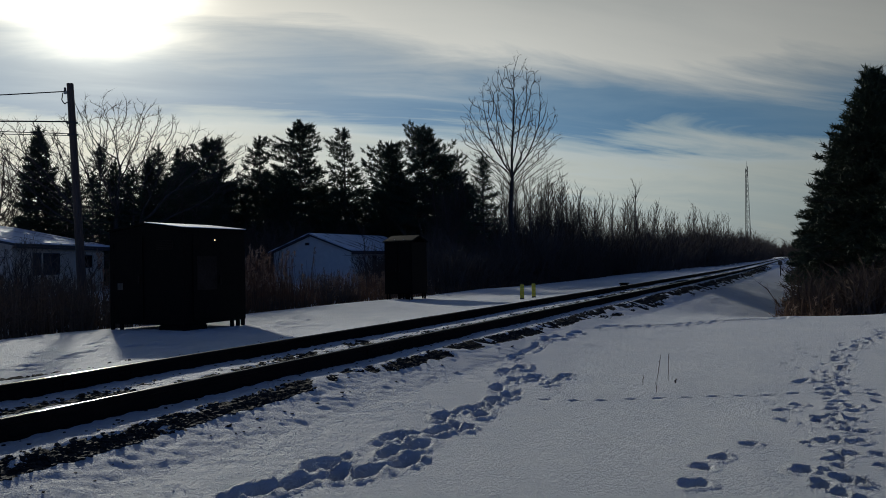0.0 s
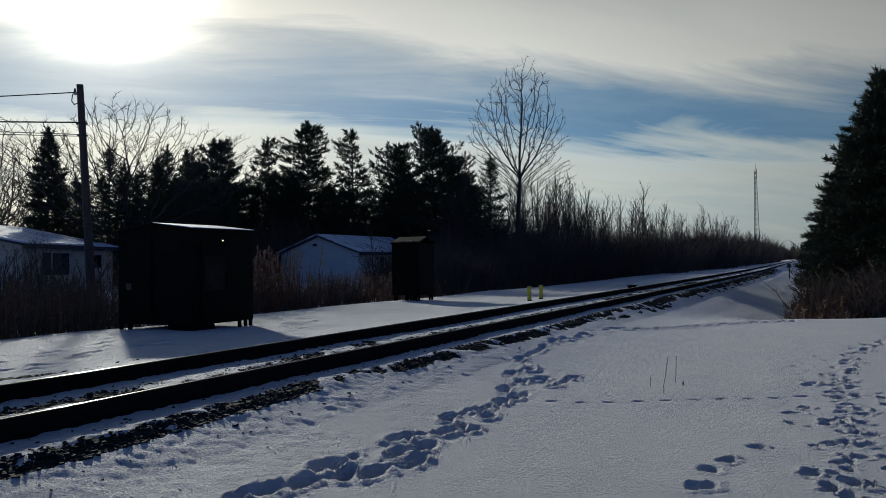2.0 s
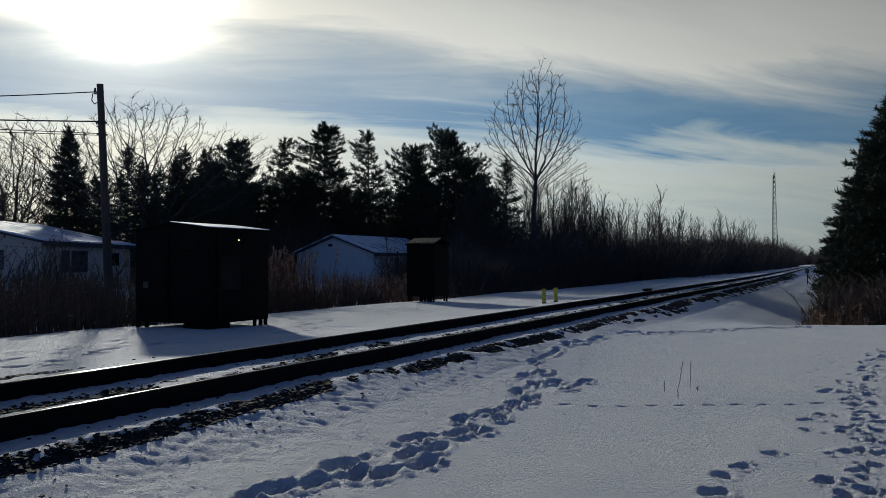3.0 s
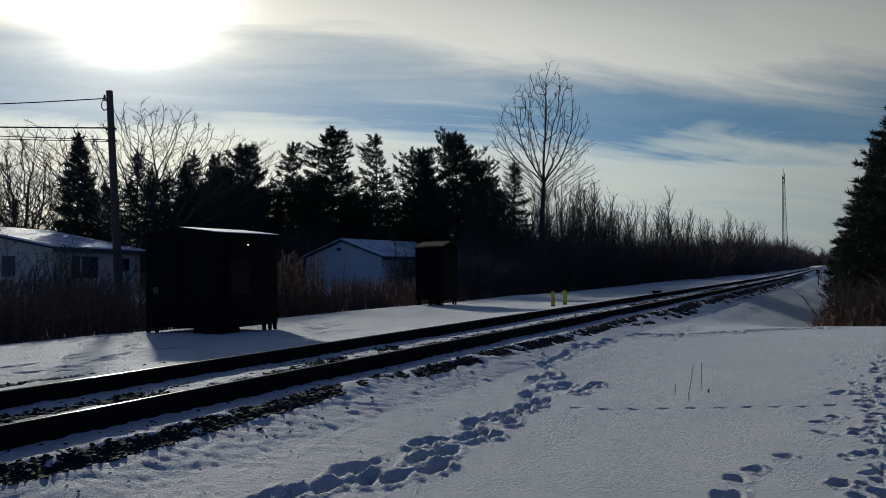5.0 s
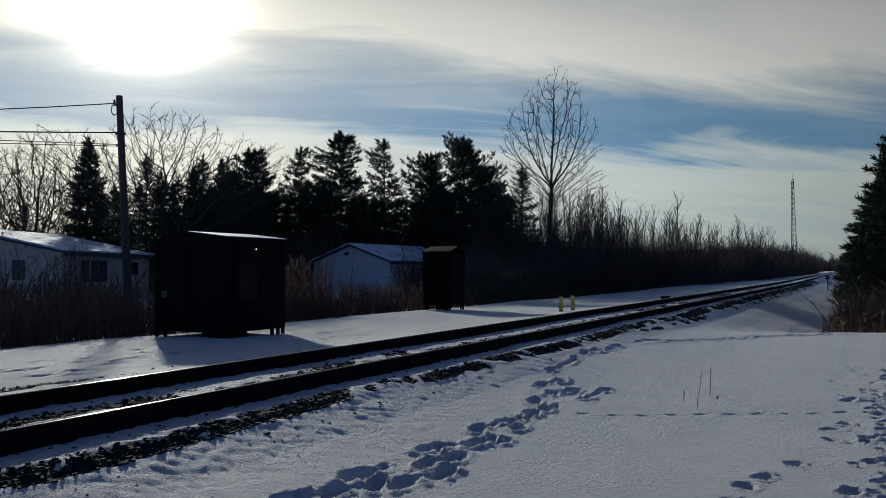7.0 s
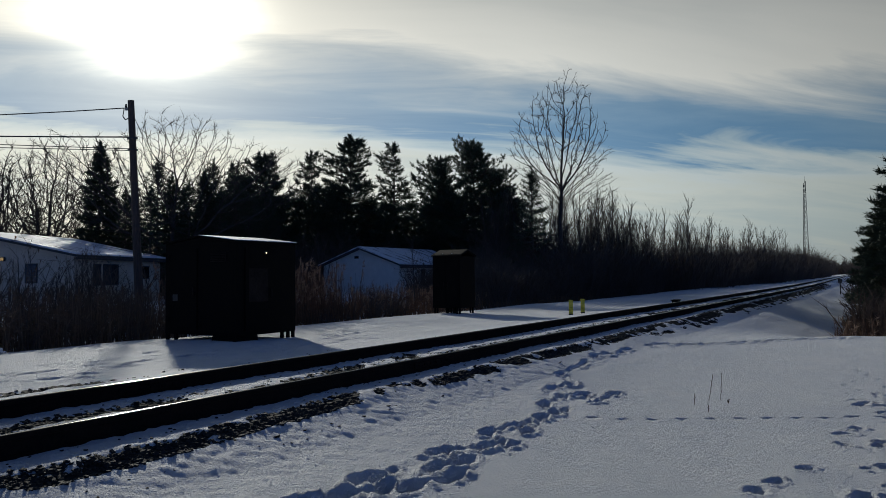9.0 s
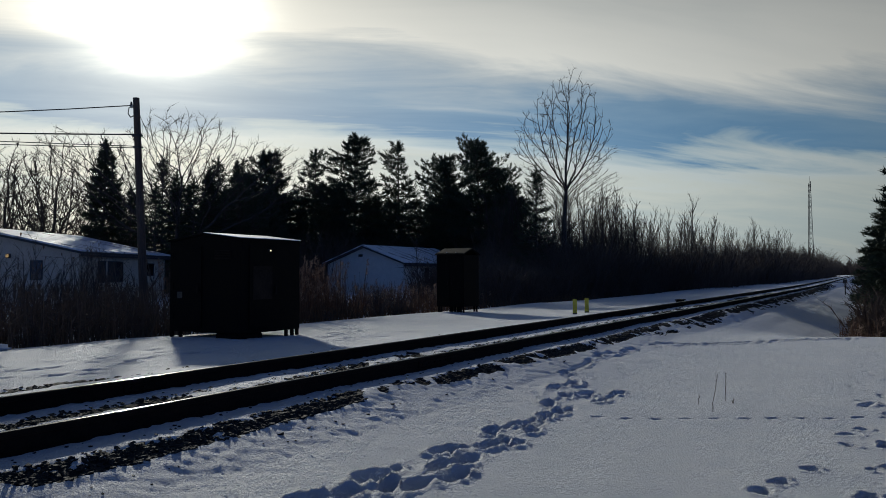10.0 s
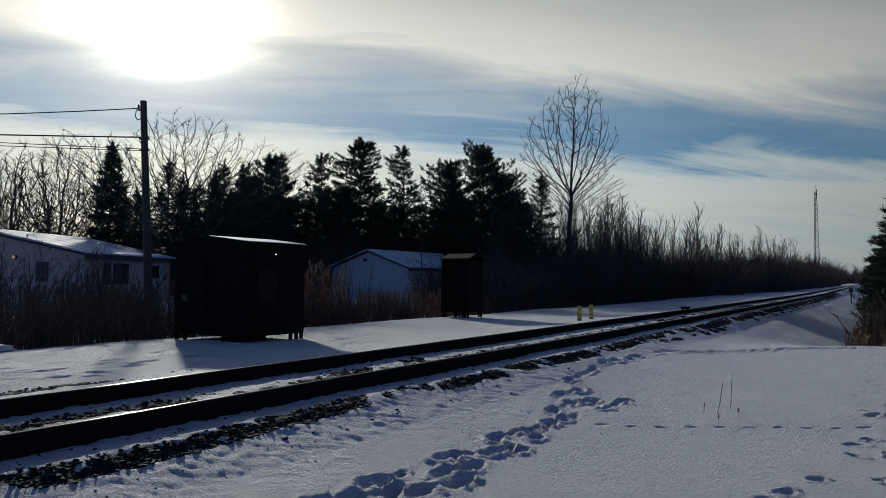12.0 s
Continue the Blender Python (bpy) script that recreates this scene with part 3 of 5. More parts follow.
def scatter_stones():
    r = np.random.RandomState(3)
    shapes = stone_shapes(10, random.Random(5))
    pts = []
    for (x0, x1, y0, y1, n) in ((-5.1, -4.2, 1.5, 14, 60000), (-5.1, -4.2, 14, 32, 24000), (-9.4, -8.1, 1.5, 9, 9000), (-6.5, -5.3, 2, 14, 24000), (-6.5, -5.3, 14, 40, 16000), (-4.9, -3.0, 16, 46, 9000), (-5.1, -3.8, 32, 90, 9000)):
        x, y = r.uniform(x0, x1, n), r.uniform(y0, y1, n)
        keep = r.rand(n) < (stone_mask(x, y) - 0.22) * 1.0
        pts.append(np.stack([x[keep], y[keep]], 1))
    # loose stones thrown onto the snow in front
    x, y = -4.4 + np.abs(r.normal(0, 0.10, 10)), 2.0 + 10 * r.rand(10) ** 1.6
    pts.append(np.stack([x, y], 1))
    # grit and small stones strewn over the dirty snow of the track
    for x0, x1, y1, n in ((-5.1, -4.5, 16, 160), (-6.5, -5.35, 18, 420), (-4.35, -4.1, 6, 18), (-8.6, -7.3, 14, 70)):
        pts.append(np.stack([r.uniform(x0, x1, n), 2 + (y1 - 2) * r.rand(n) ** 1.3], 1))
    strewn = sum(len(q) for q in pts[-4:])
    p = np.concatenate(pts)
    p[:, 0] += bend(p[:, 1])
    z = ground_height(p[:, 0], p[:, 1])
    size = r.uniform(0.012, 0.030, len(p)) * (1 + 0.012 * np.clip(p[:, 1] - 10, 0, 60))
    size[-strewn:] *= 0.62
    bed = thing("ballast", pose(0, 0, 0), "dark ballast stones showing through melted snow beside the rail", "ballast", kind="structure")
    order = np.argsort(np.hypot(p[:, 0] + 4.6, p[:, 1] - 5.5))
    near, rest = order[:280], order[280:]
    for i in near:
        ob = new("stone", shapes[i % 10])
        ob.parent = bed
        ob.matrix_world = Matrix.LocRotScale((p[i, 0], p[i, 1], z[i] + size[i] * 0.12), Euler(r.uniform(0, 6.28, 3)), Vector((size[i], size[i] * 1.2, size[i])))
    octa = np.array([(x, y, z) for z in (-0.45, 0.3) for x, y in ((-0.8, -0.7), (0.8, -0.7), (0.8, 0.7), (-0.8, 0.7))], float)
    tri = np.array([(0, 1, 5, 4), (1, 2, 6, 5), (2, 3, 7, 6), (3, 0, 4, 7), (4, 5, 6, 7), (3, 2, 1, 0)])
    m = len(rest)
    a = r.uniform(0, 6.28, m)
    v = octa[None] * r.uniform(0.5, 1.2, (m, 8, 3)) * size[rest][:, None, None]
    c, s = np.cos(a)[:, None], np.sin(a)[:, None]
    vx, vy = v[..., 0] * c - v[..., 1] * s, v[..., 0] * s + v[..., 1] * c
    tilt = r.normal(0, 0.25, (m, 1))
    v = np.stack([vx + p[rest, 0][:, None], vy + p[rest, 1][:, None], v[..., 2] + vx * tilt + (z[rest] + size[rest] * 0.2)[:, None]], -1)
    f = tri[None] + (np.arange(m) * 8)[:, None, None]
    ob = part_data("stone_mass", v.reshape(-1, 3), f.reshape(-1, 4), STONE_MASS, bed)
    tagged(ob, kind="stuff")


scatter_stones()


def lumps(name, n, region, size, label, mat, seed):
    """Small clods of snow crust thrown up along a trail."""
    r = np.random.RandomState(seed)
    x = r.uniform(region[0], region[1], n)
    y = r.uniform(region[2], region[3], n)
    octa = np.array([(1, 0, 0), (0, 1, 0), (-1, 0, 0), (0, -1, 0), (0.1, 0, 0.7), (0, 0.1, -0.7)], float)
    tri = np.array([(0, 1, 4), (1, 2, 4), (2, 3, 4), (3, 0, 4), (1, 0, 5), (2, 1, 5), (3, 2, 5), (0, 3, 5)])
    s = r.uniform(*size, n) * r.rand(n) ** 0.6
    v = octa[None] * r.uniform(0.6, 1.3, (n, 6, 1)) * s[:, None, None]
    v[..., 0] += x[:, None]
    v[..., 1] += y[:, None]
    v[..., 2] += (ground_height(x, y) + s * 0.1)[:, None]
    f = tri[None] + (np.arange(n) * 6)[:, None, None]
    return tagged(new(name, mesh_from(name, v.reshape(-1, 3), f.reshape(-1, 3), mat)), label, "snow crumbs", kind="stuff")


lumps("snow_crumbs", 420, (-4.3, -2.5, 3.2, 13), (0.006, 0.016), "small crumbs of broken snow crust", SNOW, 8)


# ---- equipment cabinets ----
def gable_profile(half, z_eave, rise, thick, over):
    """Roof sheet across a gable, as an outline in x and z."""
    k = rise / half
    return [(-half - over, z_eave - over * k), (0, z_eave + rise), (half + over, z_eave - over * k),
            (half + over, z_eave - over * k + thick), (0, z_eave + rise + thick), (-half - over, z_eave - over * k + thick)]


def large_cabinet():
    w, l, z0, z1 = 2.27, 1.93, 0.26, 2.33
    cab = thing("signal_cabinet", pose(-12.16 - w / 2, 11.87, 0), "large black metal railway signal cabinet with snow on its roof", "signal cabinet")
    h = w / 2
    part("body", box(-h, h, 0, l, z0, z1, 0.012), CASE, cab)
    part("gable", prism([(-h + 0.01, z1 - 0.01), (h - 0.01, z1 - 0.01), (0, z1 + 0.13)], 0.004, l - 0.004), CASE, cab)
    part("roof", prism(gable_profile(h, z1, 0.14, 0.035, 0.03), -0.04, l + 0.04), CASE, cab)
    bm = prism([(0.0, z1 + 0.178), (h + 0.015, z1 + 0.036), (h + 0.012, z1 + 0.050), (0.55, z1 + 0.124), (0.0, z1 + 0.188)], -0.025, l + 0.02)
    part("snow_cap", bm, ROOF_SNOW, cab, "thin layer of snow")
    # doors in the gable end and on the long side, with frames, hinges and handles
    door = part("door", box(-0.95, -0.05, -0.03, -0.002, z0 + 0.1, z1 - 0.12, 0.01), CASE, cab)
    part("handle", box(-0.16, -0.12, -0.075, -0.03, 1.15, 1.33, 0.008), CASE_WORN, door, "small dark handle")
    part("lock_plate", box(-0.97 + 0.13, -0.97 + 0.30, -0.04, -0.031, 1.02, 1.17, 0.004), PALE, door, "faded white notice plate")
    for z in (0.6, 1.3, 2.0):
        part("hinge", cylinder((-0.965, -0.04, z - 0.06), (-0.965, -0.04, z + 0.06), 0.014), CASE, door)
    side = part("door", box(h + 0.002, h + 0.03, 0.25, 1.15, z0 + 0.08, z1 - 0.12, 0.01), CASE, cab)
    part("worn_panel", box(h + 0.031, h + 0.035, 0.36, 0.96, 1.0, 1.75, 0.002), CASE_WORN, side, "rust-worn door panel")
    part("handle", box(h + 0.03, h + 0.08, 1.02, 1.06, 1.1, 1.3, 0.008), CASE_WORN, side, "small dark handle")
    part("corner_post", box(h - 0.03, h + 0.012, -0.012, 0.03, z0, z1, 0.004), CASE, cab)
    lamp = part("lamp", cylinder((h, 0.84, 2.12), (h + 0.085, 0.84, 2.10), 0.02, 0.03), TRIM, cab, "small bulkhead lamp")
    glow = material("lamp_glass", (0.7, 0.6, 0.35), (0.8, 0.7, 0.45), 4, (0.2, 0.3), bump=0)
    glow.node_tree.nodes["Principled BSDF"].inputs["Emission Color"].default_value = (1, 0.85, 0.5, 1)
    glow.node_tree.nodes["Principled BSDF"].inputs["Emission Strength"].default_value = 1.6
    bm = bmesh.new()
    bmesh.ops.create_uvsphere(bm, u_segments=10, v_segments=6, radius=0.016, matrix=Matrix.Translation((h + 0.095, 0.84, 2.10)))
    part("bulb", bm, glow, lamp, "lit yellowish bulb", smooth=True)
    vent = part("vent", box(0.35, 0.85, -0.02, -0.002, 1.9, 2.1, 0.006), CASE_WORN, cab)
    for k in range(5):
        part("louvre", box(0.37, 0.83, -0.034, -0.02, 1.92 + 0.036 * k, 1.94 + 0.036 * k, 0.003), CASE, vent)
    # cable riser skirt and entry step under the near corner, and the legs
    part("cable_skirt", box(0.35, h - 0.03, 0.03, 0.72, 0.02, z0, 0.02), CASE, cab)
    for x in (-h + 0.03, -h + 0.32, h - 0.05):
        for y in (0.05, l - 0.42, l - 0.22, l - 0.05):
            if x < 0 and l * 0.3 < y < l - 0.3:
                continue
            part("leg", box(x - 0.035, x + 0.035, y - 0.035, y + 0.035, -0.05, z0, 0.006), CASE, cab)
    part("mast_bracket", cylinder((-h + 0.02, l - 0.05, z1), (-h + 0.02, l - 0.05, z1 + 0.22), 0.02), GALV, cab)
    return cab


def small_cabinet():
    w, l, z0, z1 = 1.18, 1.2, 0.33, 2.28
    cab = thing("relay_cabinet", pose(-13.59 - w / 2, 24.48, 0), "narrow black metal relay cabinet standing on legs in snow", "relay cabinet")
    h = w / 2
    part("body", box(-h, h, 0, l, z0, z1, 0.012), CASE, cab)
    # roof ridge runs across the track, so one slope faces the front
    sl = [(-0.05, z1 - 0.01), (l / 2, z1 + 0.20), (l + 0.05, z1 - 0.01), (l + 0.05, z1 + 0.03), (l / 2, z1 + 0.24), (-0.05, z1 + 0.03)]
    bm = prism([(a, b) for a, b in sl], -h - 0.05, h + 0.05)
    bmesh.ops.transform(bm, matrix=Matrix(((0, 1, 0, 0), (1, 0, 0, 0), (0, 0, 1, 0), (0, 0, 0, 1))), verts=bm.verts[:])
    bmesh.ops.recalc_face_normals(bm, faces=bm.faces[:])
    part("roof", bm, CASE, cab)
    sn = [(0.02, z1 + 0.052), (l / 2, z1 + 0.244), (l - 0.02, z1 + 0.052), (l - 0.02, z1 + 0.065), (l / 2, z1 + 0.262), (0.02, z1 + 0.065)]
    bm = prism(sn, -h - 0.02, h + 0.02)
    bmesh.ops.transform(bm, matrix=Matrix(((0, 1, 0, 0), (1, 0, 0, 0), (0, 0, 1, 0), (0, 0, 0, 1))), verts=bm.verts[:])
    bmesh.ops.recalc_face_normals(bm, faces=bm.faces[:])
    part("snow_cap", bm, CASE_WORN, cab, "weathered grey roof sheet")
    for x0, x1 in ((-h + 0.04, -0.01), (0.01, h - 0.04)):
        d = part("door", box(x0, x1, -0.025, -0.002, z0 + 0.08, z1 - 0.08, 0.008), CASE, cab)
        hx = x1 - 0.07 if x0 < 0 else x0 + 0.07
        part("handle", box(hx - 0.015, hx + 0.015, -0.06, -0.025, 1.15, 1.32, 0.006), CASE_WORN, d, "small dark handle")
    part("lifting_eye", cylinder((-0.2, 0.1, z1 + 0.03), (-0.2, 0.1, z1 + 0.11), 0.02), GALV, cab)
    part("lifting_eye", cylinder((0.2, 0.1, z1 + 0.03), (0.2, 0.1, z1 + 0.11), 0.02), GALV, cab)
    for x in (-h + 0.06, -h + 0.16, h - 0.16, h - 0.06):
        for y in (0.08, l - 0.08):
            part("leg", box(x - 0.03, x + 0.03, y - 0.03, y + 0.03, -0.02, z0, 0.005), CASE, cab)
    for x, r in ((-0.12, 0.07), (0.05, 0.04), (0.2, 0.07), (0.3, 0.035)):
        part("cable_riser", cylinder((x, 0.3, -0.02), (x, 0.3, z0), r), CASE, cab)
    return cab


large_cabinet()
small_cabinet()


# ---- small trackside things ----
def marker_post(x, y):
    z = float(ground_height(np.array([x]), np.array([y]))[0])
    m = thing("marker_post", pose(x, y, z, 0, 0, 24), "short yellow plastic cable marker post in snow", "marker post", "yellow marker posts")
    part("post", box(-0.07, 0.07, -0.02, 0.02, -0.2, 0.5, 0.012), YELLOW, m)
    part("base_band", box(-0.073, 0.073, -0.023, 0.023, -0.2, 0.05, 0.008), TRIM, m, "dark band at the foot")
    part("ridge", box(-0.012, 0.012, -0.034, -0.02, 0.06, 0.48, 0.005), YELLOW, m)


marker_post(-9.05, 23.95)
marker_post(-9.05, 25.1)

zt = float(ground_height(np.array([-7.7]), np.array([33.0]))[0])
sw = thing("track_junction_box", pose(-7.75, 33.2, zt), "low dark metal box beside the rail", "junction box")
part("lid", box(-0.16, 0.16, -0.35, 0.35, 0.10, 0.15, 0.015), CASE, sw)
part("housing", box(-0.12, 0.12, -0.28, 0.28, -0.1, 0.098, 0.015), CASE, sw)

zs = float(ground_base(np.array([-3.06]), np.array([69.9]))[0])
sg = thing("trackside_sign", pose(-3.06, 69.9, zs), "small dark sign on a slim post beside the track", "trackside sign")
part("post", cylinder((0, 0, -0.3), (0, 0, 1.25), 0.045), TRIM, sg)
part("plate", box(-0.16, 0.16, -0.065, -0.045, 0.95, 1.28, 0.01), TRIM, sg)

# low crate with a thick pillow of snow on top
cr = thing("low_crate", pose(-15.25, 7.85, -0.3), "low dark wooden platform covered with thick snow", "platform")
part("deck", box(-0.9, 0.55, -0.9, 0.5, 0.28, 0.36, 0.01), TIE, cr)
for x in (-0.8, 0.4):
    for y in (-0.8, 0.38):
        part("leg", box(x - 0.06, x + 0.06, y - 0.06, y + 0.06, -0.1, 0.278, 0.01), TIE, cr)
bm = box(-0.93, 0.58, -0.93, 0.53, 0.364, 0.52, 0.07)
part("snow_cap", bm, ROOF_SNOW, cr, "thick rounded snow", smooth=True)


# ---- utility pole and its cables ----
def cable(name, a, b, sag, r, parent, label=""):
    a, b = Vector(a), Vector(b)
    pts = [a.lerp(b, i / 14) - Vector((0, 0, sag * 4 * (i / 14) * (1 - i / 14))) for i in range(15)]
    n = 6
    verts = [(p.x + r * math.cos(k * 1.047), p.y, p.z + r * math.sin(k * 1.047)) for p in pts for k in range(n)]
    faces = [(i * n + k, i * n + (k + 1) % n, (i + 1) * n + (k + 1) % n, (i + 1) * n + k) for i in range(14) for k in range(n)]
    return part_data(name, verts, faces, WIRE, parent, label, smooth=True)


PX, PY = -23.77, 18.42
pole = thing("utility_pole", pose(PX, PY, 0, 2.3, -1.2, 0), "tall weathered wooden utility pole with cables", "utility pole")
part("mast", cylinder((0, 0, -0.3), (0, 0, 8.15), 0.165, 0.115, 16), POLE_WOOD, pole, smooth=False)
part("insulator_bracket", box(-0.32, 0.05, -0.05, 0.05, 7.82, 7.90, 0.01), GALV, pole)
part("insulator", cylinder((-0.28, 0, 7.9), (-0.28, 0, 8.05), 0.05, 0.03), TRIM, pole)
v, f = tubes([(-0.28, -0.1, 7.85), (-0.36, -0.1, 7.6), (-0.25, -0.08, 7.45), (-0.1, -0.05, 7.5)], [(-0.36, -0.1, 7.6), (-0.25, -0.08, 7.45), (-0.1, -0.05, 7.5), (-0.05, 0, 7.75)], [0.018] * 4, [0.018] * 4, 6)
part_data("drip_loop", v, f, WIRE, pole)
part("clamp", box(-0.15, 0.15, -0.13, 0.13, 6.7, 6.78, 0.01), TRIM, pole)
part("clamp", box(-0.15, 0.15, -0.13, 0.13, 6.28, 6.34, 0.01), TRIM, pole)
lines = thing("overhead_cables", pose(0, 0, 0), "black overhead cables strung from the utility pole", "cables")
TX, TY = PX - 0.15, PY - 0.28
EX, EY = TX - 23.0, TY - 19.0
cable("cable", (TX - 0.2, TY - 0.15, 7.86), (EX, EY, 7.8), 0.72, 0.022, lines)
cable("cable", (TX, TY, 6.78), (EX, EY, 6.85), 0.16, 0.028, lines)
cable("cable", (TX, TY, 6.34), (EX, EY, 7.0), 0.06, 0.016, lines)
cable("cable", (TX, TY, 6.28), (EX, EY, 6.6), 0.06, 0.016, lines)
cable("cable", (TX, TY, 7.7), (-48.0, 43.0, 5.0), 0.8, 0.016, lines)
cable("cable", (TX, TY, 7.65), (-46.0, 43.0, 4.4), 0.9, 0.012, lines)


# ---- houses ----
def house(name, m, width, length, eave, ridge, z0, label, wall_mat, side_windows, gable_windows, roof_mat=PATCHY_SNOW, over=0.3):
    """A gabled house: front gable along -x from the origin corner, long side along +y."""
    hs = thing(name, m, label, "house")
    t = 0.16
    rise = ridge - eave
    # gable ends
    for k, y in enumerate((0.0, length - t)):
        prof = [(-width, z0), (0, z0), (0, eave), (-width / 2, ridge), (-width, eave)]
        part("gable_wall", prism(prof, y, y + t), wall_mat, hs)
    part("side_wall", box(-t, 0, t + 0.003, length - t - 0.003, z0, eave), wall_mat, hs)
    part("side_wall", box(-width, -width + t, t + 0.003, length - t - 0.003, z0, eave), wall_mat, hs)
    k = rise / (width / 2)
    for s in (-1, 1):
        c = -width / 2
        e = c + s * (width / 2 + over)
        ze = eave - over * k
        sheet = [(c, ridge + 0.01), (e, ze + 0.01), (e, ze + 0.11), (c, ridge + 0.11)]
        slope = part("roof_slope", prism(sheet, -over, length + over), TRIM, hs)
        e2 = c + s * (width / 2 + over - 0.04)
        ze2 = ridge - k * (width / 2 + over - 0.04)
        part("roof_snow", prism([(c, ridge + 0.114), (e2, ze2 + 0.114), (e2, ze2 + 0.19), (c, ridge + 0.20)], -over + 0.04, length + over - 0.04), roof_mat, slope, "snow lying on the roof")
        part("gutter", box(e - 0.05, e + 0.05, -over, length + over, ze - 0.09, ze + 0.005, 0.01), TRIM, hs)
    # lap siding courses on the seen walls
    n = int((eave - z0) / 0.22)
    for i in range(1, n):
        z = z0 + 0.22 * i
        part("siding_board", box(0.002, 0.014, 0, length, z, z + 0.205), wall_mat, hs)
        part("siding_board", box(-width, 0, -0.014, -0.002, z, z + 0.205), wall_mat, hs)
    for (y, z, w, h) in side_windows:
        win = part("window", box(0.015, 0.05, y, y + w, z, z + h, 0.006), TRIM, hs)
        part("pane", box(0.051, 0.056, y + 0.05, y + w / 2 - 0.02, z + 0.05, z + h - 0.05), GLASS, win)
        part("pane", box(0.051, 0.056, y + w / 2 + 0.02, y + w - 0.05, z + 0.05, z + h - 0.05), GLASS, win)
    for (x, z, w, h) in gable_windows:
        win = part("window", box(-x - w, -x, -0.05, -0.015, z, z + h, 0.006), TRIM, hs)
        part("pane", box(-x - w + 0.05, -x - 0.05, -0.056, -0.051, z + 0.05, z + h - 0.05), GLASS, win)
    return hs


house("white_house", pose(-27.4, 41.2, 0), 6.35, 9.0, 2.28, 3.38, 0.0, "small cream-white house with a snow-covered gable roof", SIDING,
      [(2.6, 0.9, 0.5, 1.1)], [(3.3, 2.75, 0.35, 0.18)])
low_house = house("long_house", pose(-31.66, 21.0, 0, 0, 0, 26.5), 10.4, 8.8, 2.58, 3.66, 0.0, "low tan-sided house with a snow-covered gable roof", SIDING_TAN,
      [(1.6, 1.2, 0.7, 1.05), (2.5, 1.2, 1.5, 1.05), (6.2, 1.5, 1.2, 0.7)], [(1.7, 1.35, 0.6, 0.9), (4.6, 1.35, 0.6, 0.9)])


fixture = part("porch_light", box(-3.42, -3.22, -0.14, -0.016, 2.36, 2.56, 0.02), TRIM, low_house, "small wall lamp")
warm = material("warm_lamp_glass", (0.7, 0.5, 0.2), (0.8, 0.6, 0.3), 4, (0.3, 0.4), bump=0)
warm.node_tree.nodes["Principled BSDF"].inputs["Emission Color"].default_value = (1, 0.6, 0.2, 1)
warm.node_tree.nodes["Principled BSDF"].inputs["Emission Strength"].default_value = 0.25
part("lens", box(-3.39, -3.25, -0.17, -0.142, 2.39, 2.53, 0.01), warm, fixture, "glowing orange lens")


# ---- far lattice mast ----
def lattice_mast():
    mast = thing("radio_mast", pose(-20.6, 259, 0), "slender steel lattice radio mast far behind the woods", "radio mast")
    H, w0, w1 = 29.5, 1.1, 0.35
    corner = [(math.cos(a), math.sin(a)) for a in (0.4, 2.49, 4.59)]
    for cx, cy in corner:
        part("corner_leg", cylinder((cx * w0, cy * w0, 0), (cx * w1, cy * w1, H), 0.09, 0.06, 6), TRIM, mast)
    for k in range(18):
        za, zb = H * k / 18, H * (k + 1) / 18
        wa, wb = w0 + (w1 - w0) * k / 18, w0 + (w1 - w0) * (k + 1) / 18
        for i in range(3):
            a, b = corner[i], corner[(i + 1) % 3]
            part("brace", cylinder((a[0] * wa, a[1] * wa, za), (b[0] * wb, b[1] * wb, zb), 0.035, sides=3), TRIM, mast)
            part("brace", cylinder((b[0] * wa, b[1] * wa, za), (a[0] * wb, a[1] * wb, zb), 0.035, sides=3), TRIM, mast)
    part("antenna", cylinder((0.1, 0, H), (0.1, 0, H + 2.2), 0.05, 0.03, 6), TRIM, mast)
    part("antenna", cylinder((0.3, 0.2, H - 2.5), (0.3, 0.2, H + 0.6), 0.12, 0.12, 6), TRIM, mast)


lattice_mast()


# ---- plants ----
def unit(v):
    return v / max(np.linalg.norm(v), 1e-6)


def place_tree(name, meshes, m, label, category, group=""):
    t = thing(name, m, label, category, group)
    for n, me in zip(("trunk", "crown"), meshes):
        ob = new(n, me)
        ob.parent = t
    return t


def along(points, u):
    """Places on a curve of control points, u from 0 to 1."""
    points = np.asarray(points, float)
    k = np.linspace(0, 1, len(points))
    return np.stack([np.interp(u, k, points[:, i]) for i in range(3)], 1)


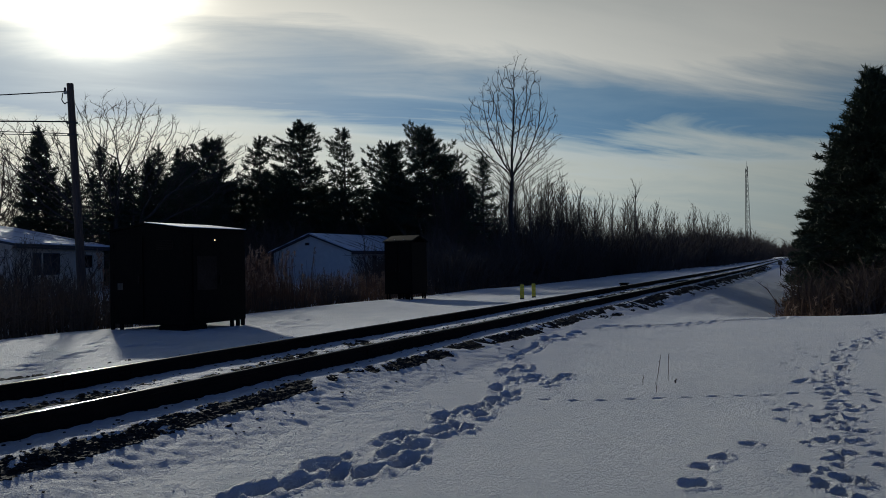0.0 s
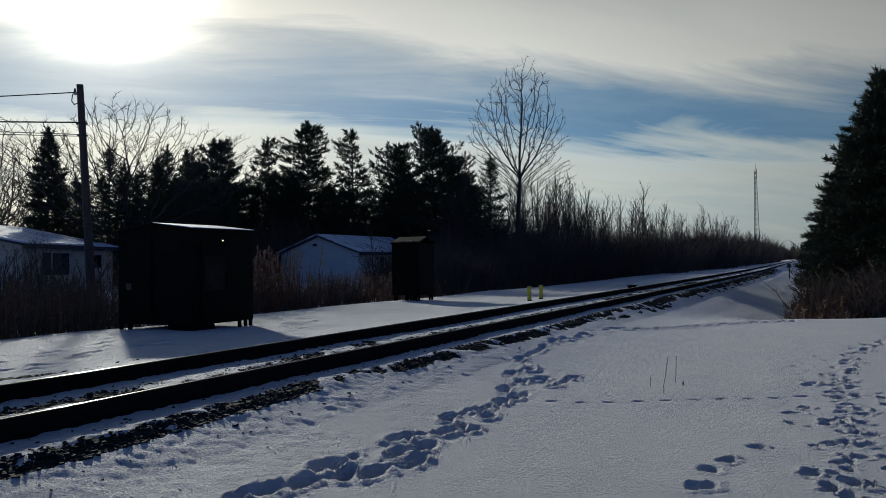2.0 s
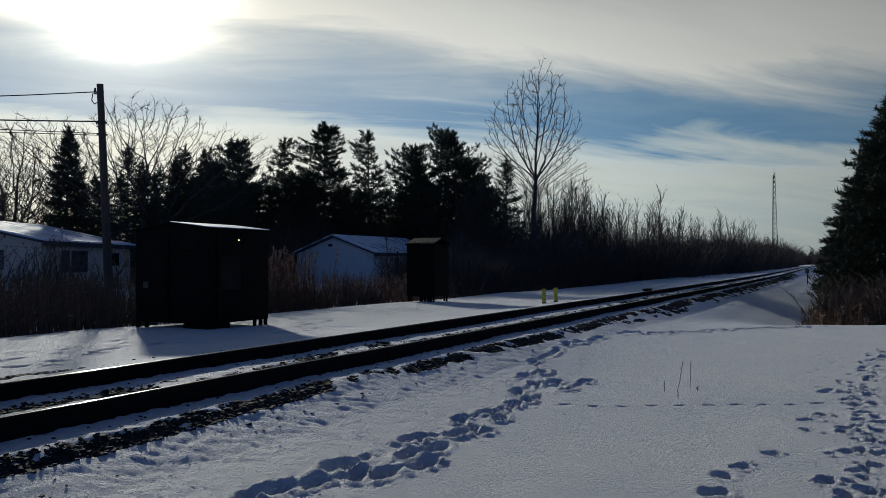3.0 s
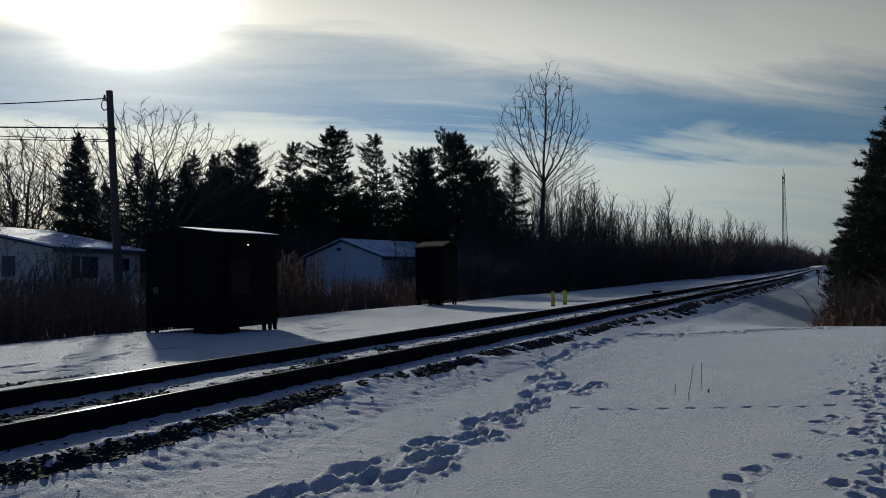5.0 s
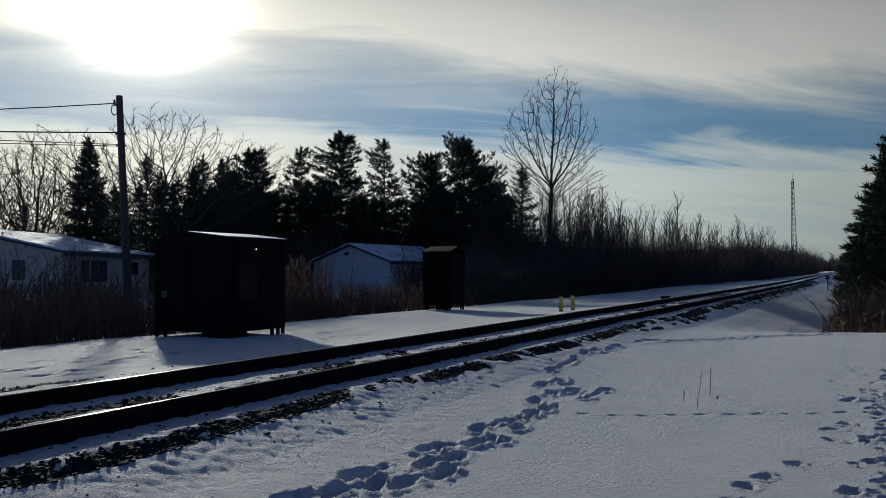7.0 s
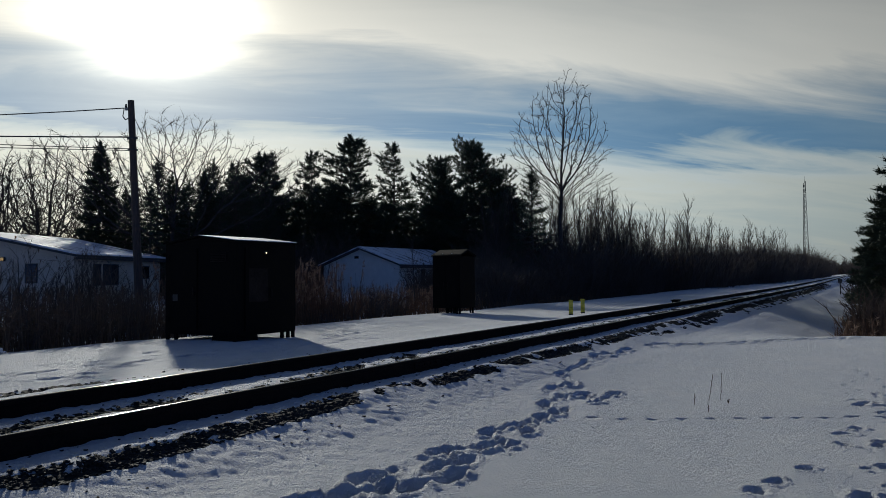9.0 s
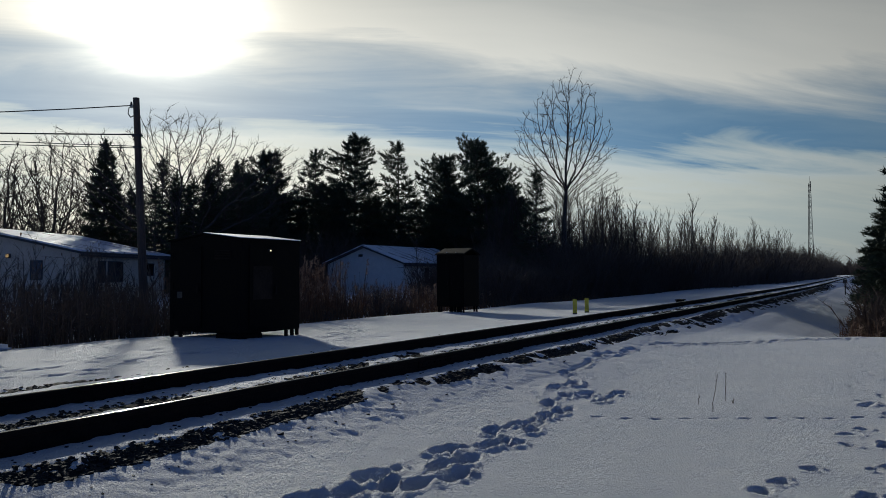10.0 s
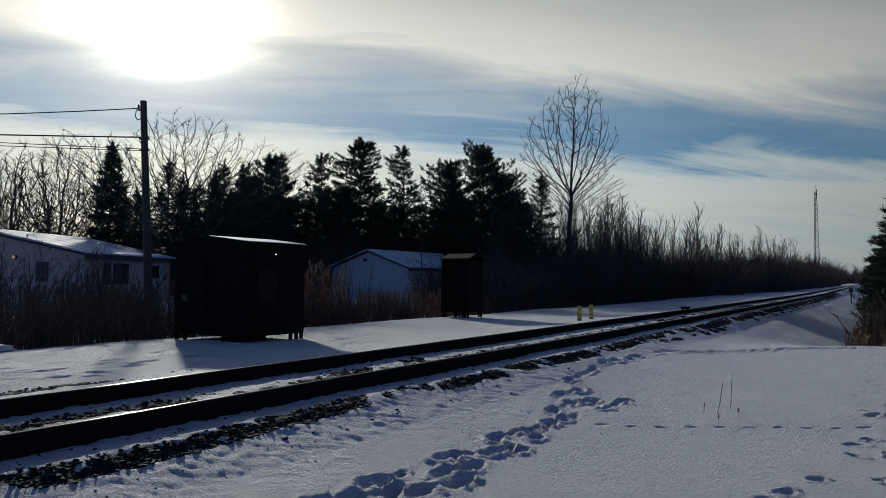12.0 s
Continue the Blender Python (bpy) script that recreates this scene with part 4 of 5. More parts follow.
def needle_tree_mesh(seed, height, profile, bare=0.05, layer=0.45, rise=(0.0, 0.9), ragged=0.3, tufts=9, needle=0.16, upturn=0.3, gap=0.0, lobes=0.15, width=0.022, spread=0.42, dead=0.0):
    """A needle tree: tiers of boughs with side shoots, each shoot ending in a tuft of needles.
    profile: reach of the boughs from the foot to the tip; rise: slope of the lowest and the highest boughs."""
    r = np.random.RandomState(seed)
    limb, tuft_p, tuft_d = [], [], []
    sway = r.normal(0, 0.012, 2)
    lobe_a, lobe_h = r.uniform(0, 6.28, 5), r.uniform(0, 6.28, 5)
    z = bare * height
    while z < height * 0.97:
        f = z / height
        base_reach = float(np.interp(f, np.linspace(0, 1, len(profile)), profile))
        count = r.randint(5, 8)
        turn = r.uniform(0, 6.28)
        for k in range(count):
            if r.rand() < gap * (1.3 - f):
                continue
            a = turn + k * 6.283 / count + r.normal(0, 0.3)
            lobe = 1 + lobes * sum(math.sin(a * (1 + i % 2) + lobe_a[i] + (3 + i) * f * 3 + lobe_h[i]) for i in range(3))
            ln = max(0.25, base_reach * lobe * (1 - ragged * r.rand() ** 1.5))
            slope = rise[0] + (rise[1] - rise[0]) * f ** 1.5 + r.normal(0, 0.10)
            d = np.array([math.cos(a), math.sin(a), 0.0])
            side = np.array([-d[1], d[0], 0.0])
            p0 = np.array([sway[0] * z, sway[1] * z, z + r.uniform(-0.15, 0.15)])
            p1 = p0 + d * ln * 0.5 + [0, 0, slope * ln * 0.5]
            p2 = p0 + d * ln + [0, 0, slope * ln + upturn * ln * 0.35]
            mid = 0.012 + 0.007 * ln
            limb += [(p0, p1, 0.018 + 0.012 * ln, mid), (p1, p2, mid, 0.006)]
            if r.rand() < dead * (1 - f):
                continue
            n = max(3, int(ln * tufts))
            u = 1 - (1 - (0.18 if f < 0.75 else 0.02)) * r.rand(n) ** 0.85
            q = along([p0, p1, p2], u)
            out = (r.rand(n) * 2 - 1) * spread * ln * (1.05 - u) * 1.3
            shoot = side[None] * out[:, None] + d[None] * np.abs(out)[:, None] * 0.7 + np.array([0, 0, 1.0]) * (np.abs(out)[:, None] * upturn * 0.6 + r.normal(0, 0.05, (n, 1)))
            tip = q + shoot
            big = np.abs(out) > 0.14
            limb += [(q[i], tip[i], 0.009, 0.004) for i in np.where(big)[0]]
            tuft_p.append(tip)
            tuft_d.append(shoot * 0.4 + d[None] * 0.35 + np.array([0, 0, upturn + 0.5 * max(slope, -0.2)]))
        z += layer * r.uniform(0.75, 1.25) * (1.1 - 0.55 * f)
    top = np.array([sway[0] * height, sway[1] * height, height])
    n = 14
    tuft_p.append(np.repeat(top[None], n, 0) - np.stack([r.normal(0, 0.03, n), r.normal(0, 0.03, n), r.uniform(0, 0.7, n)], 1))
    tuft_d.append(np.tile([[0, 0, 1.0]], (n, 1)))
    P, D = np.concatenate(tuft_p), np.concatenate(tuft_d)
    D /= np.linalg.norm(D, axis=1, keepdims=True)
    per = 11
    P, D = np.repeat(P, per, 0), np.repeat(D, per, 0)
    m = len(P)
    b = P + D * r.uniform(-0.9, 0.5, (m, 1)) * needle + r.normal(0, 0.025, (m, 3))
    t = b + (D * 0.75 + r.normal(0, 0.62, (m, 3))) * needle * r.uniform(0.7, 1.35, (m, 1))
    cv = blades(b, t, r.uniform(0.6, 1.3, m) * width, r)
    hs = np.linspace(-0.3, height, 9)
    for i in range(8):
        limb.append((np.array([sway[0] * hs[i], sway[1] * hs[i], hs[i]]), np.array([sway[0] * hs[i + 1], sway[1] * hs[i + 1], hs[i + 1]]),
                     height * 0.016 * (1 - 0.93 * i / 8), height * 0.016 * (1 - 0.93 * (i + 1) / 8)))
    return mesh_from("trunk", *tubes(*zip(*limb), 4), BARK, True), mesh_from("crown", *cv, NEEDLE)


def gz(x, y):
    return float(ground_base(np.array([x]), np.array([y]))[0]) - 0.08


def bare_tree_mesh(seed, trunk, crown, count, step=0.3, tip=0.012, twigs=1.0, lift=0.25, kill=1.5, flare=1.0, twig_len=0.45, steep=0.8, wander=0.12):
    """A leafless tree that grows towards points strewn through its crown.
    trunk: places up the stem; crown: lumps (x, y, z, reach across, reach up, share); steep: how far a limb starts below its goal."""
    r = np.random.RandomState(seed)
    share = np.array([c[5] for c in crown], float)
    pick = r.choice(len(crown), count, p=share / share.sum())
    v = r.normal(size=(count, 3))
    v *= (r.rand(count, 1) ** (1 / 2.6)) / np.linalg.norm(v, axis=1, keepdims=True)
    goal = np.array([c[:3] for c in crown], float)[pick] + v * np.array([(c[3], c[3], c[4]) for c in crown], float)[pick]
    trunk = np.asarray(trunk, float)
    length = np.linalg.norm(np.diff(trunk, axis=0), axis=1).sum()
    stem = max(4, int(length / step))
    pos = list(along(trunk, np.linspace(0, 1, stem)))
    parent = [-1] + list(range(stem - 1))
    heading = [np.array([0, 0, 1.0])] + [unit(pos[i] - pos[i - 1]) for i in range(1, stem)]
    cost, near_i, gap = np.full(count, 1e9), np.zeros(count, int), np.full(count, 1e9)

    def notice(first):
        q = np.array(pos[first:])
        off = goal[:, None] - q[None]
        dist = np.linalg.norm(off, axis=2)
        slow = dist + 2.0 * np.maximum((np.linalg.norm(off[:, :, :2], axis=2) - 0.7) * steep - off[:, :, 2], 0)
        k = slow.argmin(1)
        low = slow[np.arange(count), k]
        better = low < cost
        cost[better], near_i[better] = low[better], first + k[better]
        np.minimum(gap, dist.min(1), out=gap)

    notice(stem // 3)
    shoots = collections.Counter()
    for _ in range(70):
        live = np.array([j for j in np.where(gap > step * kill)[0] if shoots[near_i[j]] < 4], int)
        if not len(live):
            break
        P = np.array(pos)
        pull = goal[live] - P[near_i[live]]
        pull /= np.maximum(np.linalg.norm(pull, axis=1, keepdims=True), 1e-6)
        node, back = np.unique(near_i[live], return_inverse=True)
        total = np.zeros((len(node), 3))
        np.add.at(total, back, pull)
        first = len(pos)
        for i, g in zip(node, total):
            d = unit(unit(g) * 0.7 + heading[i] * 0.6 + np.array([0, 0, lift]) + r.normal(0, wander, 3))
            pos.append(pos[i] + d * step)
            parent.append(int(i))
            shoots[i] += 1
            heading.append(d)
        notice(first)
    n = len(pos)
    par = np.array(parent)
    load = np.zeros(n)
    kids = np.bincount(par[par >= 0], minlength=n)
    load[kids == 0] = 1
    for i in range(n - 1, 0, -1):
        load[par[i]] += load[i]
    rad = tip * np.maximum(load, 1) ** 0.47
    P = np.array(pos)
    rad[:stem] *= np.linspace(1.25 * flare, 1.0, stem)
    idx = np.arange(1, n)
    thick = idx[rad[idx] > tip * 3.0]
    thin = idx[rad[idx] <= tip * 3.0]
    a = tubes(P[par[thick]], P[thick], rad[par[thick]], rad[thick], 6)
    r0 = np.minimum(rad[par[thin]], tip * 3.0)
    v1, f1 = tubes(P[par[thin]], P[thin], r0, rad[thin], 3)
    # short twigs on the outer branches
    outer = thin[rad[thin] < tip * 2.2]
    m = int(len(outer) * twigs)
    k = outer[r.randint(0, len(outer), m)]
    hd = np.array(heading)[k]
    d = hd * 0.8 + r.normal(0, 0.42, (m, 3)) + [0, 0, 0.25]
    d /= np.linalg.norm(d, axis=1, keepdims=True)
    v2, f2 = spikes(P[k], P[k] + d * r.uniform(0.4, 1.2, (m, 1)) * twig_len, np.full(m, tip * 0.85))
    faces = f1.tolist() + (f2 + len(v1)).tolist()
    return mesh_from("trunk", *a, BARK, True), mesh_from("crown", np.concatenate([v1, v2]), faces, TWIG)


# the tall bare tree beside the track: a straight stem with limbs that sweep up into an oval crown
tall = bare_tree_mesh(21, [(0, 0, 0), (0.05, 0, 3), (0.0, 0.05, 5.5), (0.15, 0, 7.6)],
                      [(-0.1, 0, 10.8, 3.6, 4.2, 5), (0.5, 0, 13.5, 2.2, 3.2, 2.4), (-2.0, 0, 10.0, 2.0, 4.0, 1.6), (1.9, 0, 10.2, 2.2, 3.2, 1.6), (2.8, 0.4, 7.6, 1.6, 1.6, 0.7), (-1.9, -0.5, 7.4, 1.4, 1.6, 0.4)],
                      1300, step=0.25, tip=0.0115, twigs=2.0, lift=0.14, twig_len=0.42, steep=0.95, wander=0.05)
place_tree("bare_tree", tall, pose(-19.7, 50.2, gz(-19.7, 50.2), 0, 0, 20.6), "tall leafless tree with an oval crown of upswept branches", "tree")

# wide bare tree behind the utility pole, and others behind the houses
wide = bare_tree_mesh(34, [(0, 0, 0), (0.1, 0, 1.3), (0.2, 0.1, 2.6)],
                      [(0, 0, 7.4, 4.8, 3.4, 5), (-3.6, 0, 6.8, 3.0, 3.0, 2), (4.2, 0, 7.2, 3.4, 3.0, 2.4), (0.6, 0, 9.6, 3.4, 2.0, 1.8), (-5.8, 0, 8.6, 2.0, 1.6, 1.0), (6.8, 0, 7.6, 2.2, 1.9, 1.4)],
                      2000, step=0.27, tip=0.0105, twigs=2.2, lift=0.03, twig_len=0.45, steep=0.4)
place_tree("bare_tree", wide, pose(-37.0, 30.6, gz(-37.0, 30.6), 0, 0, 48), "wide-spreading leafless tree behind the house", "tree")
old = [bare_tree_mesh(51 + i, [(0, 0, 0), (0.15, 0, 1.2), (-0.1, 0.2, 2.6)],
                      [(0, 0, 6.6, 3.2, 3.6, 4), (-2.4, 0, 5.8, 2.2, 3.2, 2), (2.2, 0.5, 6.2, 2.2, 3.2, 2), (0.3, 0, 9.0, 1.6, 1.6, 1)],
                      760, step=0.28, tip=0.0145, twigs=2.2, lift=0.10, flare=1.3, twig_len=0.5, steep=0.7) for i in range(2)]
for i, (x, y, s, a) in enumerate(((-46.2, 28.7, 1.0, 0), (-49.8, 28.0, 0.98, 130), (-51.0, 23.5, 0.92, 250), (-44.5, 31.5, 0.92, 80), (-54, 33, 1.0, 200), (-45.0, 41.0, 0.95, 310), (-53.0, 27.0, 1.0, 20))):
    ob = place_tree("bare_tree", old[i % 2], pose(x, y, gz(x, y), 0, 0, a), "leafless dark-branched tree behind the houses", "tree", "bare trees behind the houses")
    ob.scale = (s, s, s)

# evergreens: pointed spruces, tufted pines and one half-bare larch
spruce_a = needle_tree_mesh(3, 9.6, (2.0, 2.25, 2.0, 1.65, 1.3, 0.95, 0.6, 0.25), bare=0.03, layer=0.30, rise=(-0.35, 0.5), tufts=13, upturn=0.12, ragged=0.35, lobes=0.06, width=0.026)
spruce_b = needle_tree_mesh(5, 8.6, (1.6, 2.2, 2.2, 1.9, 1.5, 1.1, 0.7, 0.25), bare=0.06, layer=0.42, rise=(-0.15, 0.3), tufts=6, upturn=0.2, ragged=0.5, gap=0.2, lobes=0.16, width=0.02)
pine_a = needle_tree_mesh(8, 12.6, (2.8, 3.2, 2.8, 3.2, 3.2, 2.9, 2.2, 1.6, 0.6), bare=0.14, layer=0.50, rise=(-0.10, 0.5), tufts=15, upturn=0.22, ragged=0.5, gap=0.25, lobes=0.18, needle=0.15, width=0.028)
pine_b = needle_tree_mesh(13, 12.0, (3.0, 3.4, 3.5, 3.3, 3.1, 2.6, 2.3, 1.6, 0.7), bare=0.04, layer=0.48, rise=(-0.05, 0.6), tufts=15, upturn=0.35, ragged=0.5, gap=0.06, lobes=0.15, needle=0.15, width=0.028)
pine_c = needle_tree_mesh(29, 11.0, (1.8, 2.5, 2.6, 2.4, 2.2, 1.8, 1.3, 1.0, 0.35), bare=0.16, layer=0.55, rise=(-0.12, 0.5), tufts=12, upturn=0.22, ragged=0.55, gap=0.3, lobes=0.22, needle=0.15, width=0.025)
EVERGREENS = [
    ("spruce_tree", spruce_a, -42.6, 29.8, 1.03, "dark pointed spruce behind the house", 0), ("spruce_tree", spruce_a, -50.2, 25.0, 0.80, "dark pointed spruce behind the house", 60),
    ("pine_tree", spruce_b, -40.2, 32.4, 1.05, "thin-needled dark evergreen below a bare tree", 30), ("pine_tree", spruce_b, -38.6, 35.6, 1.08, "thin-needled dark evergreen below a bare tree", 150),
    ("pine_tree", spruce_b, -37.4, 33.8, 0.95, "thin-needled dark evergreen below a bare tree", 250), ("pine_tree", pine_b, -42.2, 44.2, 0.93, "dense dark pine with an uneven crown", 0),
    ("pine_tree", pine_c, -46.0, 44.6, 0.98, "dense dark pine with an uneven crown", 70),
    ("pine_tree", pine_c, -43.2, 51.2, 1.13, "slender dark pine with open boughs", 120), ("pine_tree", pine_a, -40.3, 52.9, 1.10, "tall dark pine with clumpy boughs", 40),
    ("pine_tree", pine_c, -38.0, 56.3, 1.22, "tall dark pine with clumpy boughs", 200), ("pine_tree", pine_b, -31.9, 54.4, 0.95, "broad dense dark pine", 10),
    ("pine_tree", pine_b, -28.6, 54.2, 1.03, "broad dense dark pine", 100), ("pine_tree", pine_b, -28.2, 56.2, 0.86, "broad dense dark pine", 220),
    ("spruce_tree", spruce_b, -21.0, 48.2, 1.06, "ragged thin-needled spruce beside a bare tree", 10), ("pine_tree", pine_c, -34.4, 58.6, 0.92, "thin dark pine among brush", 300),
]
# a deeper row closes the gaps between them
for i, (x, y, s) in enumerate(((-51.5, 37.5, 0.72), (-49.5, 41.0, 0.8), (-50.5, 45.5, 0.75), (-47.5, 47.5, 0.85), (-48.0, 52.5, 0.7), (-46.0, 55.5, 0.8), (-43.0, 60.0, 0.72),
                               (-36.5, 62.0, 0.7), (-29.0, 60.0, 0.75), (-36.0, 38.2, 0.45), (-38.5, 40.8, 0.5), (-56, 34, 0.65), (-45.5, 44.0, 0.72), (-44.5, 38.5, 0.6), (-46.5, 41.5, 0.68), (-41.5, 56.5, 0.5), (-36.0, 57.0, 0.5), (-53, 40, 0.75), (-24.6, 53.0, 0.62),
                               (-52.0, 57.0, 0.75), (-49.0, 60.5, 0.78), (-45.2, 62.5, 0.74), (-42.5, 63.5, 0.78), (-39.5, 62.0, 0.70), (-36.0, 65.0, 0.76), (-33.0, 64.0, 0.72), (-41.5, 47.5, 0.62), (-38.8, 49.6, 0.52), (-36.2, 50.8, 0.48), (-44.4, 47.0, 0.66), (-41.0, 38.6, 0.6), (-42.0, 36.0, 0.72), (-44.5, 34.0, 0.66), (-40.6, 34.0, 0.7))):
    sparse = x / y < -1.02
    EVERGREENS.append(("pine_tree", spruce_b if sparse else (pine_b, spruce_b, pine_a)[i % 3], x, y, s * (1.25 if sparse else 1.0), "dark evergreen standing deep in the grove", 37 * i))
for name, meshes, x, y, s, label, a in EVERGREENS:
    ob = place_tree(name, meshes, pose(x, y, gz(x, y), 0, 0, a), label, "tree", "evergreens behind the houses")
    ob.scale = (s, s, s)

for i, (bearing, far, s) in enumerate(((-53.2, 50, 0.80), (-51.6, 47, 0.78), (-50.2, 50, 0.92), (-49.0, 48, 0.84), (-47.9, 51, 0.94), (-46.8, 49, 0.80), (-45.7, 52, 0.92), (-44.8, 50, 0.78), (-43.6, 56, 0.95))):
    x, y = far * math.sin(radians(bearing)), far * math.cos(radians(bearing))
    ob = place_tree("pine_tree", spruce_b, pose(x, y, gz(x, y), 0, 0, 53 * i), "thin-needled dark evergreen below a bare tree", "tree", "evergreens behind the houses")
    ob.scale = (s, s, s)

for i in range(14):
    bearing, far = radians(-46.5 + 1.35 * i), 64 + 5 * ((i * 7) % 3)
    x, y, s = far * math.sin(bearing), far * math.cos(bearing), (0.70, 0.62, 0.76, 0.66)[i % 4]
    ob = place_tree("pine_tree", (pine_b, spruce_b, pine_a)[i % 3], pose(x, y, gz(x, y), 0, 0, 61 * i), "dark evergreen standing deep in the grove", "tree", "evergreens behind the houses")
    ob.scale = (s * 1.2, s * 1.2, s)

# spruces that close the view beside the ditch
big = needle_tree_mesh(17, 10.3, (3.7, 3.95, 3.7, 3.3, 2.75, 2.15, 1.5, 0.85, 0.3), bare=0.01, layer=0.26, rise=(-0.35, 0.45), tufts=19, upturn=0.22, ragged=0.30, lobes=0.04, needle=0.15, width=0.026)
for x, y, s, a in ((2.05, 36.0, 0.93, 0), (3.5, 33.6, 0.84, 90), (4.8, 35.5, 0.96, 200), (1.3, 44.0, 0.84, 150), (2.9, 41, 0.9, 20), (0.9, 52, 0.75, 260), (0.4, 61.0, 0.68, 40), (4.5, 29.5, 0.85, 310), (0.2, 72, 0.62, 100), (-0.4, 84, 0.55, 10)):
    ob = place_tree("spruce_tree", big, pose(x, y, gz(x, y), 0, 0, a), "tall dense dark spruce in a row beside the ditch", "tree", "spruce row beside the ditch")
    ob.scale = (s, s, s)


# ---- brush, thickets and reeds ----
def shrub_limbs(seed, stems=9, height=3.0, twigs=10):
    """Stems and twigs of a leafless shrub, all tapering to points."""
    r = np.random.RandomState(seed)
    out = []
    for _ in range(stems):
        p = np.array([*r.normal(0, 0.25, 2), -0.1])
        d = unit(np.array([*r.normal(0, 0.3, 2), 1.0]))
        h = height * r.uniform(0.55, 1.0)
        rad = 0.014 + 0.006 * h
        knee = p + d * h * 0.55
        d2 = unit(d + r.normal(0, 0.16, 3) + [0, 0, 0.1])
        tip = knee + d2 * h * 0.5
        out += [(p, knee + d * h * 0.25, rad), (knee - d * 0.1, tip, rad * 0.62)]
        for _ in range(twigs):
            u = r.uniform(0.2, 0.95)
            s = p + (knee - p) * (u / 0.55) if u < 0.55 else knee + (tip - knee) * ((u - 0.55) / 0.45)
            td = unit((d if u < 0.55 else d2) + r.normal(0, 0.48, 3))
            ln = h * r.uniform(0.14, 0.34)
            e = s + td * ln
            out.append((s, e, 0.011))
            out.append((s + td * ln * 0.45, s + td * ln * 0.45 + unit(td + r.normal(0, 0.5, 3) + [0, 0, 0.25]) * ln * 0.5, 0.007))
    a, b, r0 = zip(*out)
    return np.array(a), np.array(b), np.array(r0)


SHRUBS = [shrub_limbs(100 + i, stems=s, twigs=t) for i, (s, t) in enumerate(((8, 10), (10, 8), (6, 13), (11, 7)))]


def thicket(name, places, label, category, mat=BRUSH, girth=1.0):
    """Many shrubs joined into one stand of brush; places: x, y, height."""
    r = np.random.RandomState(len(places))
    p0s, p1s, r0s = [], [], []
    for x, y, h in places:
        a, b, r0 = SHRUBS[r.randint(4)]
        k = h / 3.0
        t = r.uniform(0, 6.28)
        c, s = math.cos(t), math.sin(t)
        w = k * r.uniform(0.8, 1.3)
        rot = np.array([[c * w, -s * w, 0], [s * w, c * w, 0], [0, 0, k]])
        o = np.array([x, y, gz(x, y)])
        p0s.append(a @ rot.T + o)
        p1s.append(b @ rot.T + o)
        r0s.append(r0 * girth)
    v, f = spikes(np.concatenate(p0s), np.concatenate(p1s), np.concatenate(r0s))
    return tagged(new(name, mesh_from(name, v, f, mat)), label, category, kind="stuff")


rs = np.random.RandomState(77)


def strip(n, xa, xb, ya, yb, ha, hb):
    """Random stand between two lines; follows the bend of the track."""
    y = rs.uniform(ya, yb, n)
    x = rs.uniform(xa, xb, n) + bend(y)
    return [(float(a), float(b), float(h)) for a, b, h in zip(x, y, rs.uniform(ha, hb, n))]


thicket("near_brush", strip(170, -22.5, -16.0, 3, 16, 0.8, 1.6), "dense dark leafless brush on the bank", "brush")
thicket("near_brush", strip(48, -28, -22.5, 8, 24, 1.4, 3.0), "tall thin leafless shrubs before the house", "brush", girth=0.9)
thicket("near_brush", strip(90, -21, -16.6, 15.5, 33, 0.5, 1.3), "low dark brush among the reeds", "brush")
thicket("near_brush", strip(80, -24, -17.5, 14, 28, 0.7, 1.25), "dense dark leafless brush on the bank", "brush")
thicket("brush_belt", strip(240, -22, -16.4, 33, 48, 1.5, 3.0), "dense dark leafless brush behind the marker posts", "brush", girth=1.4)
thicket("brush_belt", strip(430, -25, -16.6, 46, 70, 3.2, 5.5), "dense dark leafless brush along the track", "brush", girth=1.2)
thicket("brush_belt", strip(380, -22, -13.8, 68, 110, 3.4, 5.7), "dense dark leafless brush along the track", "brush", girth=1.4)
thicket("far_woods", strip(420, -20, -11.6, 105, 180, 4.0, 6.8), "far dark leafless woods along the track", "woods", girth=1.8)
thicket("far_woods", strip(340, -18, -11.0, 175, 330, 5.0, 8.2), "far dark leafless woods along the track", "woods", girth=2.2)
thicket("far_woods", strip(70, -6, 6, 330, 520, 5.0, 8.5), "far dark leafless woods along the track", "woods", girth=7)
thicket("brush_belt", strip(330, -64, -22, 55, 70, 4.0, 8.0), "dense dark leafless brush behind the houses", "brush", girth=1.5)
thicket("brush_belt", strip(260, -62, -44, 20, 44, 3.6, 7.0), "dense dark leafless brush behind the houses", "brush", girth=1.1)
thicket("brush_belt", strip(170, -19, -16.0, 34, 74, 0.9, 1.7), "low dark brush along the edge of the snow", "brush", girth=1.6)
thicket("far_woods", strip(100, -30, 40, 560, 700, 8.0, 13.0), "far dark leafless woods closing the view", "woods", girth=22)
thicket("far_woods", strip(40, 0.5, 5, 85, 200, 2.5, 5.0), "far dark leafless woods beside the ditch", "woods", girth=2)
thicket("brush_belt", strip(230, -48, -34, 34, 54, 2.6, 5.4), "dense dark leafless brush in the grove", "brush", girth=1.3)
thicket("brush_belt", strip(80, -25.5, -19, 46, 53, 1.6, 3.4), "dense dark leafless brush in the grove", "brush", girth=1.2)
thicket("ditch_brush", strip(150, -0.7, 3.8, 25.0, 34, 0.9, 2.1), "brown leafless brush at the ditch", "brush", BROWN_BRUSH, 1.2)
